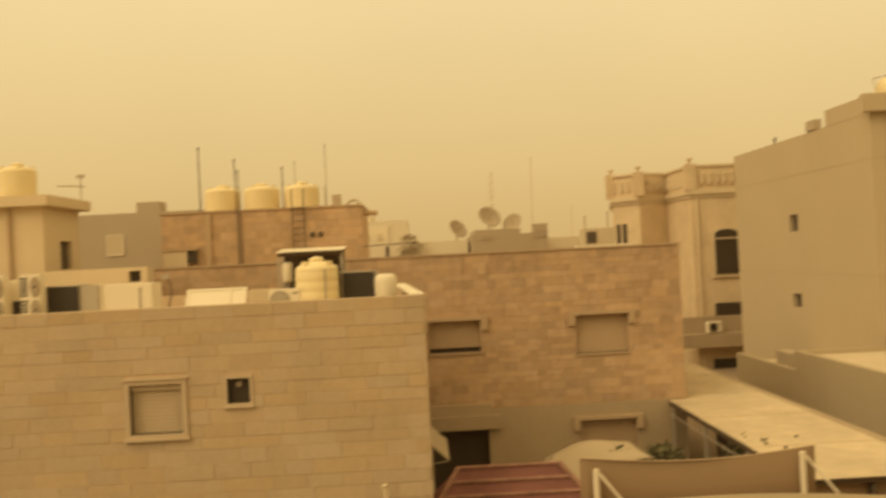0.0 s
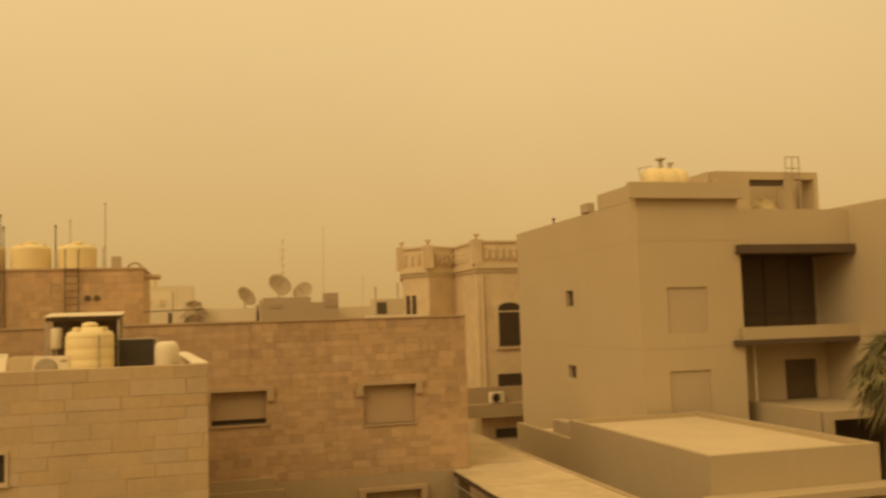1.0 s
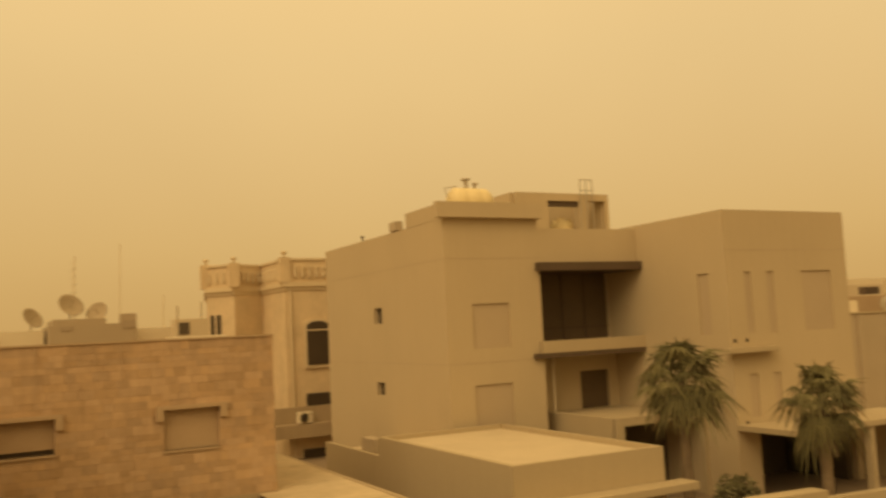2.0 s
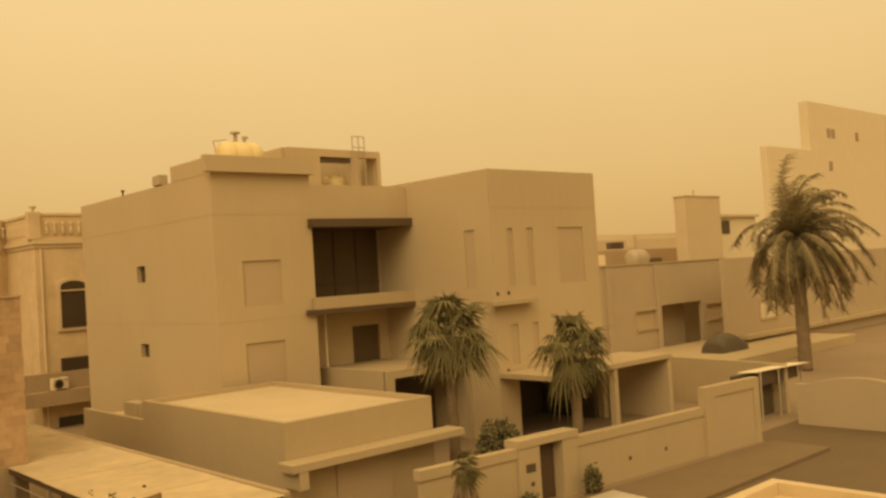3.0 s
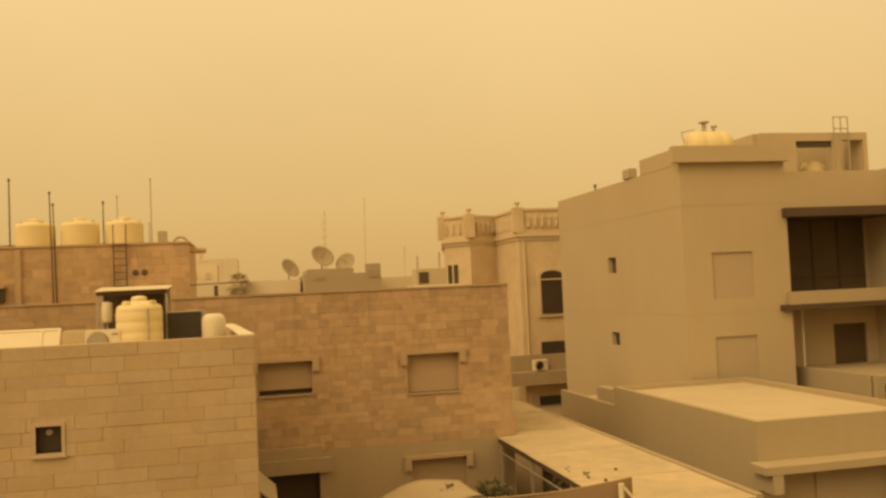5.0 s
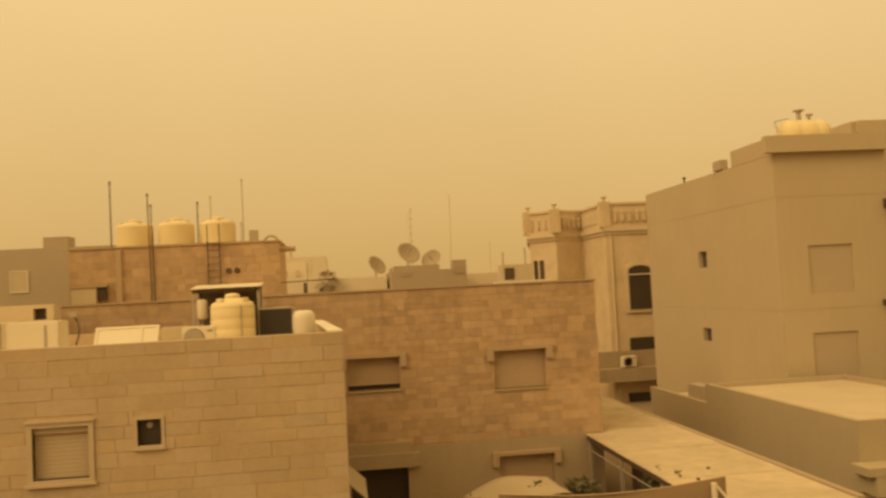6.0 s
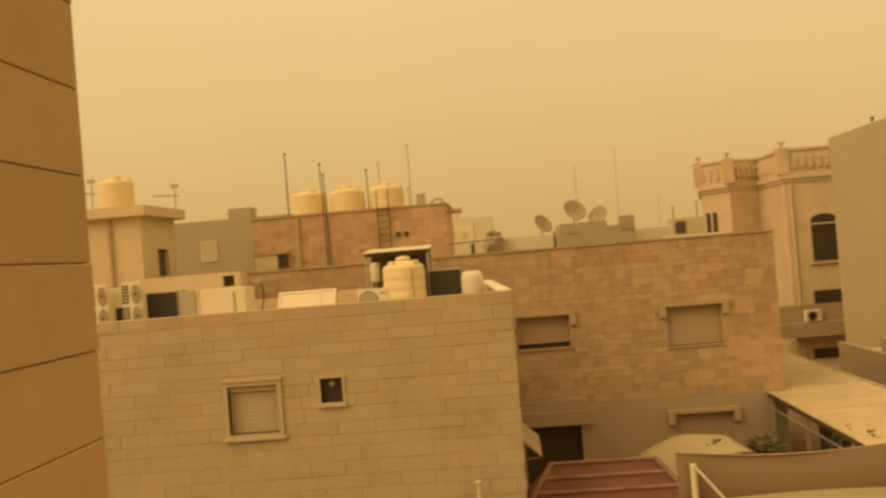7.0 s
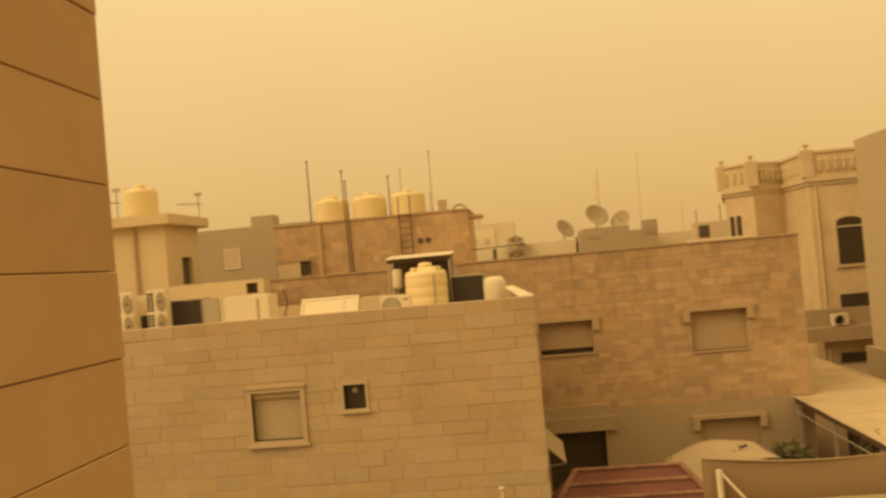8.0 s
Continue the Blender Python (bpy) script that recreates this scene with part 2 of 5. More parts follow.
def shutter_slats(x0, x1, z0, z1, y0, y1, step=0.09):
    """One ribbed sheet: a profile of slats drawn along x."""
    prof, z = [(y1, z0)], z0
    while z < z1 - 0.01:
        top = min(z + step, z1)
        prof += [(y0 + 0.006, z), (y0, z + 0.02), (y0, top - 0.012), (y0 + 0.006, top)]
        z = top
    prof.append((y1, z1))
    bm = bmesh.new()
    ends = [[bm.verts.new((x, y, zz)) for y, zz in prof] for x in (x0, x1)]
    for k in range(len(prof)):
        p = (k + 1) % len(prof)
        bm.faces.new((ends[0][k], ends[1][k], ends[1][p], ends[0][p]))
    bm.faces.new(ends[0])
    bm.faces.new(ends[1][::-1])
    return bm


def unit_block():
    """One dressed stone with chamfered face edges, of size one, its face towards -y."""
    me = bpy.data.meshes.new("stone_block")
    c, d = 0.012, 0.10
    ring = lambda y, i: [(-0.5 + i, y, -0.5 + i), (0.5 - i, y, -0.5 + i), (0.5 - i, y, 0.5 - i), (-0.5 + i, y, 0.5 - i)]
    v = ring(0.5, 0) + ring(-0.5 + d, 0) + ring(-0.5, c)
    f = [(8, 9, 10, 11)]
    for a in (0, 4):
        for k in range(4):
            f.append((a + k, a + (k + 1) % 4, a + 4 + (k + 1) % 4, a + 4 + k))
    me.from_pydata(v, [], f)
    me.validate()
    return me


def lay_blocks(parent, me, x0, x1, z0, z1, y, rows, lengths, depth, gap, holes, rng, most=300, turn=0.0, rest=None, near=None):
    """Courses of stones on a wall facing -y: the first ones, near the given x, single objects; the rest in one mesh."""
    spots = []
    z = z1
    while z > z0 + 0.05:
        h = rng.choice(rows)
        x = x0 - rng.random() * lengths[1]
        while x < x1:
            w = rng.uniform(*lengths)
            a, b, c, d = max(x, x0), min(x + w, x1), max(z - h, z0), z
            x += w
            if b - a < 0.06:
                continue
            segs = [(a, b)]
            for hx0, hx1, hz0, hz1 in holes:
                if c < hz1 - 0.02 and d > hz0 + 0.02:
                    out = []
                    for p, q in segs:
                        if p < hx0:
                            out.append((p, min(q, hx0)))
                        if q > hx1:
                            out.append((max(p, hx1), q))
                    segs = [s for s in out if s[1] - s[0] > 0.05]
            spots += [(p, q, c, d) for p, q in segs]
        z -= h
    if near is not None:
        spots.sort(key=lambda s: math.hypot((s[0] + s[1]) / 2 - near[0], (s[2] + s[3]) / 2 - near[1]))
    rest_bm = bmesh.new()
    for k, (a, b, c, d) in enumerate(spots):
        proud = rng.uniform(-0.007, 0.007)
        if k < most:
            ob = new("stone_block", me)
            ob.parent = parent
            ob.matrix_parent_inverse = Matrix.Translation(-Vector(parent.location))
            ob.location = ((a + b) / 2, y + depth / 2 - 0.002 + proud, (c + d) / 2)
            ob.scale = (b - a - gap, depth, d - c - gap)
        else:
            g = gap / 2
            box(rest_bm, a + g, b - g, y - 0.002 + proud, y + depth - 0.002 + proud, c + g, d - g)
    if rest:
        tagged(part("stone_blocks", rest_bm, rest, parent), kind="stuff")
    else:
        rest_bm.free()


BLOCK_A, BLOCK_B, BLOCK_N = unit_block(), unit_block(), unit_block()
BLOCK_A.materials.append(STONE_A)
BLOCK_B.materials.append(STONE_B)
BLOCK_N.materials.append(STONE_N)


# ---- the pale stone house nearest the camera ----
A_Y, A_TOP = 20.0, 7.765
a_house = thing("stone_house", "pale stone-clad two-storey house with a crowded flat roof", "house", (-7, 25, 0))
a_win, a_vent = (-6.71, -5.54, 4.93, 6.05), (-4.52, -4.01, 5.53, 6.09)
bm = bmesh.new()
wall(bm, -16, 0.0, 0, A_TOP, A_Y + 0.009, A_Y + 0.3, [a_win, a_vent])
prism(bm, [(-0.28, A_Y + 0.3), (0.0, A_Y + 0.3), (-0.62, 29.0), (-0.90, 29.0)], 0, A_TOP)
box(bm, -16, -15.7, A_Y + 0.3, 29, 0, A_TOP)
box(bm, -15.7, -0.9, 28.7, 29, 0, A_TOP)
part("wall", bm, JOINT, a_house)
part("roof", boxes((-15.7, -0.9, A_Y + 0.3, 28.7, 7.15, 7.35)), ROOF_DUST, a_house)
bm = bmesh.new()
prism(bm, [(-0.30, A_Y + 0.02), (0.03, A_Y + 0.0), (-0.60, 29.0), (-0.93, 29.0)], A_TOP, A_TOP + 0.035)
part("parapet_cap", bm, WHITE, a_house, "pale cap of the side parapet")
win = part("window", frame_bars(*a_win[:2], a_win[2], a_win[3], A_Y - 0.05, A_Y + 0.2, 0.11), TRIM_A, a_house, "stone-framed window with a closed roller shutter")
part("shutter", shutter_slats(a_win[0], a_win[1], a_win[2], a_win[3] - 0.14, A_Y + 0.14, A_Y + 0.18), SHUTTER, win)
part("shutter_box", boxes((a_win[0], a_win[1], A_Y + 0.06, A_Y + 0.18, a_win[3] - 0.14, a_win[3])), TRIM_A, win)
part("sill", boxes((a_win[0] - 0.15, a_win[1] + 0.15, A_Y - 0.09, A_Y + 0.05, a_win[2] - 0.145, a_win[2] - 0.09)), TRIM_A, win)
part("cornice", boxes((a_win[0] - 0.15, a_win[1] + 0.15, A_Y - 0.085, A_Y + 0.05, a_win[3] + 0.10, a_win[3] + 0.15)), TRIM_A, win)
vent = part("window", frame_bars(*a_vent, A_Y - 0.03, A_Y + 0.2, 0.07), TRIM_A, a_house, "small dark window with a round fan")
part("pane", boxes((a_vent[0], a_vent[1], A_Y + 0.13, A_Y + 0.16, a_vent[2], a_vent[3])), DARK, vent)
bm = bmesh.new()
lathe(bm, [(0.06, -0.02), (0.075, 0.0), (0.06, 0.02)], 14)
bmesh.ops.transform(bm, matrix=pose(-4.27, A_Y + 0.11, 5.95, 90), verts=bm.verts)
part("fan", bm, FAR_DARK, vent)
part("sill", boxes((a_vent[0] - 0.09, a_vent[1] + 0.09, A_Y - 0.07, A_Y + 0.05, a_vent[2] - 0.10, a_vent[2] - 0.05)), TRIM_A, vent)

# ---- the tan stone house behind it ----
B_Y, B_TOP = 31.0, 8.645
b_house = thing("stone_house", "tan rough-stone house with shuttered windows and plain lower storey", "house", (0, 37, 0))
b_open = [(0.13, 1.95, 5.20, 6.33), (5.32, 7.18, 4.95, 6.32), (5.32, 7.28, 1.45, 2.62), (0.10, 2.09, 0.0, 2.48)]
bm = bmesh.new()
wall(bm, -9.4, 9.13, 0, B_TOP, B_Y + 0.009, B_Y + 0.32, b_open)
wall(bm, B_Y + 0.32, 44, 0, B_TOP, 8.83, 9.13, axis="y")
wall(bm, B_Y + 0.32, 44, 0, B_TOP, -9.4, -9.1, axis="y")
wall(bm, -9.1, 8.83, 0, B_TOP, 43.7, 44)
part("wall", bm, JOINT_B, b_house)
part("roof", boxes((-9.1, 8.83, B_Y + 0.32, 43.7, 8.0, 8.2)), ROOF_DUST, b_house)
bm = bmesh.new()
wall(bm, -9.4, 9.13, 0, 3.19, B_Y - 0.03, B_Y + 0.02, [b_open[2], b_open[3]])
part("plaster_base", bm, PLASTER_B, b_house, "smooth beige plaster of the lower storey")
part("parapet_cap", boxes((-9.43, 9.17, B_Y - 0.05, B_Y + 0.36, B_TOP, B_TOP + 0.06)), TRIM, b_house)
part("parapet_flashing", boxes((5.5, 7.5, B_Y - 0.02, B_Y + 0.3, B_TOP + 0.06, B_TOP + 0.12)), WHITE, b_house, "pale strip lying on the parapet")


def hooded_window(house, x0, x1, z0, z1, y, slit=False):
    bm = bmesh.new()
    wall(bm, x0 - 0.25, x1 + 0.25, z1 - 0.36, z1 + 0.13, y - 0.16, y + 0.06, [(x0 - 0.02, x1 + 0.02, z1 - 0.36, z1)])
    w = part("window", bm, TRIM, house, "window with a stone hood and a closed shutter")
    if slit:
        part("shutter", shutter_slats(x0, x1, z0 + 0.16, z1, y + 0.16, y + 0.2), SHUTTER_B, w, "roller shutter not quite closed")
        part("pane", boxes((x0, x1, y + 0.24, y + 0.26, z0, z0 + 0.2)), DARK, w)
    else:
        part("shutter", shutter_slats(x0, x1, z0, z1, y + 0.16, y + 0.2), SHUTTER_B, w)
    part("sill", boxes((x0 - 0.04, x1 + 0.04, y - 0.05, y + 0.16, z0 - 0.07, z0)), TRIM, w)


hooded_window(b_house, *b_open[0], B_Y, True)
hooded_window(b_house, *b_open[1], B_Y)
hooded_window(b_house, *b_open[2], B_Y - 0.03)
# dark panel stands in for the shade inside the open doorway
door = part("garage_door", boxes((0.1, 2.09, B_Y + 0.26, B_Y + 0.3, 0, 2.48)), DARK, b_house, "dark panel filling the open doorway of the lower storey")
part("lintel", boxes((-0.6, 2.50, B_Y - 0.22, B_Y + 0.02, 2.50, 2.98), (-0.6, 2.2, B_Y - 0.12, B_Y + 0.02, 2.98, 3.36)), PLASTER_B, b_house, "projecting plaster lintel over the doorway")
for x, z in ((4.0, 7.2), (3.2, 7.9), (1.4, 7.0)):
    bm = bmesh.new()
    rod(bm, (x, B_Y - 0.06, 8.62), (x, B_Y - 0.06, z), 0.012)
    part("hanging_cable", bm, TRIM, b_house)

# ---- stair penthouse with tanks, standing on that roof ----
C_Y, C_TOP = 36.0, 10.86
c_house = thing("roof_penthouse", "tan stone penthouse on the flat roof, tanks on top", "penthouse", (-6, 38, 8.2))
part("wall", boxes((-10.5, -2.37, C_Y + 0.009, 40.5, 8.2, C_TOP)), JOINT_B, c_house)
part("parapet_cap", boxes((-10.55, -2.31, C_Y - 0.06, 40.5, C_TOP, C_TOP + 0.07)), TRIM, c_house)
part("pipe_chase", boxes((-8.72, -8.5, C_Y - 0.12, C_Y + 0.02, 8.2, C_TOP - 0.05)), TRIM, c_house)
bm = bmesh.new()
rod(bm, (-2.4, 37, 10.60), (-1.75, 37, 10.60), 0.11, sides=12)
part("drain_spout", bm, TRIM, c_house, "stubby spout sticking out of the wall")
for x in (-4.38, -4.05):
    bm = bmesh.new()
    lathe(bm, [(0.10, 0), (0.12, 0.03), (0.10, 0.06)], 12)
    bmesh.ops.transform(bm, matrix=pose(x, C_Y + 0.0, 9.77, 90), verts=bm.verts)
    part("vent_cap", bm, RUST, c_house)
part("ledge", boxes((-10.5, -9.05, C_Y - 0.3, C_Y + 0.02, 9.36, 9.44)), TRIM, c_house)
niche = part("meter_box", boxes((-10.4, -9.45, C_Y - 0.25, C_Y + 0.02, 8.2, 9.36)), CREAM, c_house)
part("opening", boxes((-9.43, -9.08, C_Y - 0.2, C_Y + 0.02, 8.85, 9.34)), DARK, c_house)

ladder = thing("roof_ladder", "rusty iron ladder fixed against a stone wall", "ladder", (-4.87, C_Y, 8.2))
for x in (-5.16, -4.69):
    bm = bmesh.new()
    rod(bm, (x, C_Y - 0.12, 8.2), (x, C_Y - 0.12, 11.66), 0.022)
    part("rail", bm, RUST, ladder)
for k in range(10):
    bm = bmesh.new()
    rod(bm, (-5.16, C_Y - 0.12, 8.45 + 0.27 * k), (-4.69, C_Y - 0.12, 8.45 + 0.27 * k), 0.014)
    part("rung", bm, RUST, ladder)


def mast(x, y, z0, z1, r=0.03, mat=RUST, label="thin dark iron pole on the roof", lean=0.0):
    t = thing("roof_pole", label, "pole", (x, y, z0), group="poles on the roofs")
    bm = bmesh.new()
    rod(bm, (x, y, z0), (x + lean, y, z1), r, r * 0.8)
    part("pole", bm, mat, t)
    part("base_plate", boxes((x - 0.1, x + 0.1, y - 0.1, y + 0.1, z0, z0 + 0.03)), mat, t)
    bm = bmesh.new()
    rod(bm, (x + lean, y, z1 - 0.04), (x + lean, y, z1 + 0.06), r * 1.5)
    part("cap", bm, mat, t)


mast(-8.95, C_Y + 0.3, C_TOP + 0.07, 13.51, 0.03)
mast(-7.35, C_Y - 0.15, 8.2, 12.92, 0.028, lean=-0.07)
mast(-7.25, C_Y - 0.05, 8.2, 12.48, 0.026, lean=-0.07)
mast(-5.56, C_Y + 0.3, C_TOP + 0.07, 12.56, 0.026)
mast(-5.54, 39.9, C_TOP + 0.07, 13.2, 0.022, GALV, "thin grey pole on the roof")
mast(-3.98, 38.3, C_TOP + 0.07, 13.7, 0.025, GALV, "tall thin grey pole on the roof")
mast(-4.06, 38.2, C_TOP + 0.07, 11.84, 0.02, GALV, "short grey pole on the roof")


def water_tank(radius, height, label, ribs=True, group="water tanks"):
    t = thing("water_tank", label, "water tank", group=group)
    prof = [(radius * 0.97, 0.0), (radius, 0.05)]
    n = 4
    for k in range(n):
        z = 0.05 + (height * 0.82 - 0.05) * (k + 1) / n
        prof += [(radius, z - 0.06), (radius * (0.975 if ribs else 1.0), z - 0.03), (radius, z)]
    prof += [(radius * 0.93, height * 0.9), (radius * 0.6, height * 0.965), (radius * 0.33, height)]
    bm = bmesh.new()
    lathe(bm, prof, 28)
    body = part("tank_body", bm, TANK, t)
    bm = bmesh.new()
    lathe(bm, [(radius * 0.33, 0), (radius * 0.35, 0.06), (radius * 0.28, 0.11), (radius * 0.08, 0.13)], 18, 0, 0, height - 0.01)
    part("lid", bm, TANK, t)
    for k in range(4):
        a = 0.6 + k * math.pi / 2
        bm = bmesh.new()
        box(bm, -0.05, 0.05, -0.09, 0.09, 0, height * 0.15)
        bmesh.ops.transform(bm, matrix=Matrix.Translation((radius * 0.78 * math.cos(a), radius * 0.78 * math.sin(a), height * 0.85)) @ Matrix.Rotation(a, 4, "Z"), verts=bm.verts)
        part("lug", bm, TANK, body, bevel=0.02)
    return t


c_tank = water_tank(0.75, 1.12, "yellow plastic water tank on a penthouse roof", False)
c_tank.location = (-8.45, 38.2, C_TOP + 0.07)
copy_thing(c_tank, pose(-6.76, 38.2, C_TOP + 0.07, 0, 0, 30))
copy_thing(c_tank, pose(-5.05, 38.3, C_TOP + 0.07, 0, 0, 70))
roof_vent = thing("roof_vent", "small grey vent box with a bent pipe", "vent", (-3.2, 37.2, C_TOP + 0.07))
part("box", boxes((-3.62, -3.28, 37.0, 37.4, C_TOP + 0.07, 11.44)), GREY_H, roof_vent)
bm = bmesh.new()
for k in range(8):
    a, b = math.pi * k / 8, math.pi * (k + 1) / 8
    rod(bm, (-2.75 - 0.28 * math.cos(a), 37.2, C_TOP + 0.05 + 0.28 * math.sin(a)), (-2.75 - 0.28 * math.cos(b), 37.2, C_TOP + 0.05 + 0.28 * math.sin(b)), 0.05)
part("bent_pipe", bm, GREY_H, roof_vent)

# ---- the cream house at the back with a roof slab ----
l_house = thing("cream_house", "cream plastered house with an overhanging roof slab", "house", (-15, 33, 0))
bm = bmesh.new()
wall(bm, -22, -12.8, 0, 11.0, 30.2, 30.5)
wall(bm, 30.5, 33.4, 0, 11.0, -13.1, -12.8, [(31.6, 32.6, 8.82, 9.83)], axis="y")
box(bm, -22, -13.1, 33.1, 33.4, 0, 11.0)
part("wall", bm, CREAM, l_house)
part("roof_slab", boxes((-22.3, -12.45, 29.85, 33.75, 10.98, 11.36)), CREAM, l_house, bevel=0.03)
part("window", boxes((-13.01, -12.95, 31.6, 32.6, 8.82, 9.83)), VOID, l_house, "narrow dark window")
bm = bmesh.new()
rod(bm, (-13.9, 30.12, 0), (-13.9, 30.12, 11.0), 0.06)
part("downpipe", bm, TRIM, l_house)
l_tank = water_tank(0.61, 1.12, "yellow plastic water tank on a cream roof slab", False)
l_tank.location = (-13.93, 31.0, 11.36)
l_low = thing("cream_house", "low cream annexe with a small dark window", "house", (-10.5, 29.6, 0))
bm = bmesh.new()
wall(bm, -12.75, -9.1, 0, 8.76, 29.4, 29.7, [(-9.72, -9.32, 8.28, 8.64)])
box(bm, -12.75, -9.1, 29.7, 30.15, 0, 8.7)
part("wall", bm, CREAM, l_low)
part("window", boxes((-9.72, -9.32, 29.62, 29.68, 8.28, 8.64)), DARK, l_low)


def antenna(x, y, z, h):
    t = thing("tv_antenna", "grey television antenna with cross bars", "antenna", (x, y, z), group="television antennas")
    bm = bmesh.new()
    rod(bm, (x, y, z), (x, y, z + h), 0.025)
    part("pole", bm, GALV, t)
    bm = bmesh.new()
    rod(bm, (x - 0.85, y, z + h * 0.62), (x + 0.15, y, z + h * 0.55), 0.022)
    part("boom", bm, GALV, t)
    for k in range(5):
        bm = bmesh.new()
        u = x - 0.8 + 0.2 * k
        rod(bm, (u, y - 0.2, z + h * (0.617 - 0.014 * k) + 0.02), (u, y + 0.2, z + h * (0.617 - 0.014 * k) + 0.02), 0.012)
        part("element", bm, GALV, t)
    bm = bmesh.new()
    box(bm, x - 0.14, x + 0.14, y - 0.03, y + 0.03, z + h - 0.1, z + h + 0.03)
    part("head", bm, GALV, t)


antenna(-12.6, 33.2, 11.36, 0.95)
antenna(-14.85, 31.0, 11.36, 1.15)

# ---- grey house behind ----
g_house = thing("grey_house", "grey rendered house with a pale window", "house", (-13, 46, 0))
blocks("wall", GREY_H, g_house, (-19, -9, 42, 50, 0, 11.4), (-13.4, -12.3, 42.1, 43.2, 11.4, 11.9))
win = part("window", frame_bars(-14.79, -14.08, 9.46, 10.35, 41.95, 42.02, 0.05), WHITE, g_house, "pale framed window")
part("pane", boxes((-14.79, -14.08, 41.97, 42.0, 9.46, 10.35)), HAZE_1, win)

# ---- the grey-beige villa ----
D_TOP, D_L, D_F = 12.82, 15.58, 29.7
villa = thing("villa", "grey-beige rendered three-storey villa with recessed balcony", "house", (22, 34, 0))
vents = [(35.9, 36.75, 8.95, 9.64), (35.9, 36.75, 5.78, 6.35)]
niches = [(16.70, 18.38, 7.75, 9.49), (16.66, 18.37, 4.63, 6.36)]
bm = bmesh.new()
wall(bm, D_F + 0.3, 42.85, 0, D_TOP, D_L, D_L + 0.3, vents, axis="y")
wall(bm, D_L, 19.9, 0, D_TOP, D_F, D_F + 0.3, niches)
wall(bm, D_F + 0.3, 33.2, 0, 8.0, 19.6, 19.9, axis="y")
wall(bm, D_F + 0.3, 33.2, 8.0, D_TOP, 19.6, 19.9, axis="y")
wall(bm, D_L + 0.3, 31.7, 0, D_TOP, 42.55, 42.85)
wall(bm, 24.9, 42.55, 0, D_TOP - 0.2, 31.4, 31.7, axis="y")
part("wall", bm, STUCCO_D, villa)
blocks("roof", ROOF_DUST, villa, (D_L + 0.3, 31.4, 33.5, 42.55, 11.7, 11.9), (D_L + 0.3, 19.6, D_F + 0.3, 33.5, 11.7, 11.9))
part("roof_parapet", boxes((15.22, 20.0, 29.4, D_F, 12.84, 13.44), (D_L - 0.012, 19.9, D_F, 33.0, D_TOP, 13.44)), STUCCO_D, villa, "raised rendered parapet with an overhang")
for x0, x1, z0, z1 in niches:
    part("shutter", boxes((x0, x1, D_F + 0.07, D_F + 0.12, z0, z1)), PANEL_D, villa)
for y0, y1, z0, z1 in vents:
    part("window", boxes((D_L + 0.2, D_L + 0.24, y0, y1, z0, z1)), VOID, villa, "small dark window")
# middle bay: balcony in a deep recess, terrace room under it
bm = bmesh.new()
wall(bm, 19.9, 24.93, 10.9, 12.42, D_F, D_F + 0.3)
part("bay_wall", bm, STUCCO_D, villa)
bm = bmesh.new()
wall(bm, 19.9, 24.93, 7.45, 11.0, 31.8, 32.1, [(20.0, 24.86, 7.55, 10.75)])
part("bay_wall", bm, STUCCO_D, villa)
bm = bmesh.new()
wall(bm, 19.9, 24.93, 0, 7.2, 31.5, 31.8, [(22.92, 24.43, 4.4, 6.47)])
part("bay_wall", bm, STUCCO_D, villa)
part("balcony_parapet", boxes((19.72, 24.98, D_F - 0.25, D_F - 0.05, 7.42, 7.9)), STUCCO_G, villa)
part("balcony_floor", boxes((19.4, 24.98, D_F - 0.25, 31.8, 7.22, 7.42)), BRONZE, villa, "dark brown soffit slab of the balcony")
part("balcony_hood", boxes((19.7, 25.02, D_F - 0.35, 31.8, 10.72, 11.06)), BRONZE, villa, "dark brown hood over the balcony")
door = part("balcony_door", boxes((20.0, 24.86, 31.9, 31.95, 7.55, 10.75)), BROWN_GLASS, villa, "dark glazed balcony door")
for x in (21.2, 22.4, 23.6):
    part("mullion", boxes((x, x + 0.07, 31.84, 31.9, 7.55, 10.75)), BRONZE, door)
part("transom", boxes((20.0, 24.86, 31.85, 31.9, 8.35, 8.42)), BRONZE, door)
part("door", boxes((22.92, 24.43, 31.62, 31.67, 4.4, 6.47)), BROWN_GLASS, villa, "dark terrace door")
bm = bmesh.new()
rod(bm, (20.9, 30.6, 4.9), (20.9, 30.6, 7.25), 0.05)
part("downpipe", bm, WHITE, villa, "white downpipe")
part("roof_coping", boxes((19.9, 24.93, D_F - 0.0, D_F + 0.34, 12.42, 12.47)), STUCCO_D, villa)
# entrance porch
bm = bmesh.new()
wall(bm, 26.4, 32.0, 0, 4.98, 20.58, 20.83, axis="y")
wall(bm, 20.58, 24.93, 0, 4.98, 26.2, 26.45, [(20.9, 24.8, 0, 4.68)])
part("porch_wall", bm, STUCCO_G, villa)
part("porch_roof", boxes((20.83, 24.93, 26.45, 31.5, 4.74, 4.86)), STUCCO_G, villa)
# the porch's inner shade is put into this wall's dark colour
part("porch_back", boxes((20.83, 24.93, 28.6, 28.7, 0, 4.74)), VOID, villa, "inner porch wall coloured dark for shade")
# right block
rb_slots = [(25.85, 26.21, 7.85, 10.22), (27.05, 27.43, 7.80, 10.22), (29.0, 30.72, 7.82, 10.22), (25.74, 26.2, 4.68, 6.32), (27.05, 27.41, 4.68, 6.30)]
bm = bmesh.new()
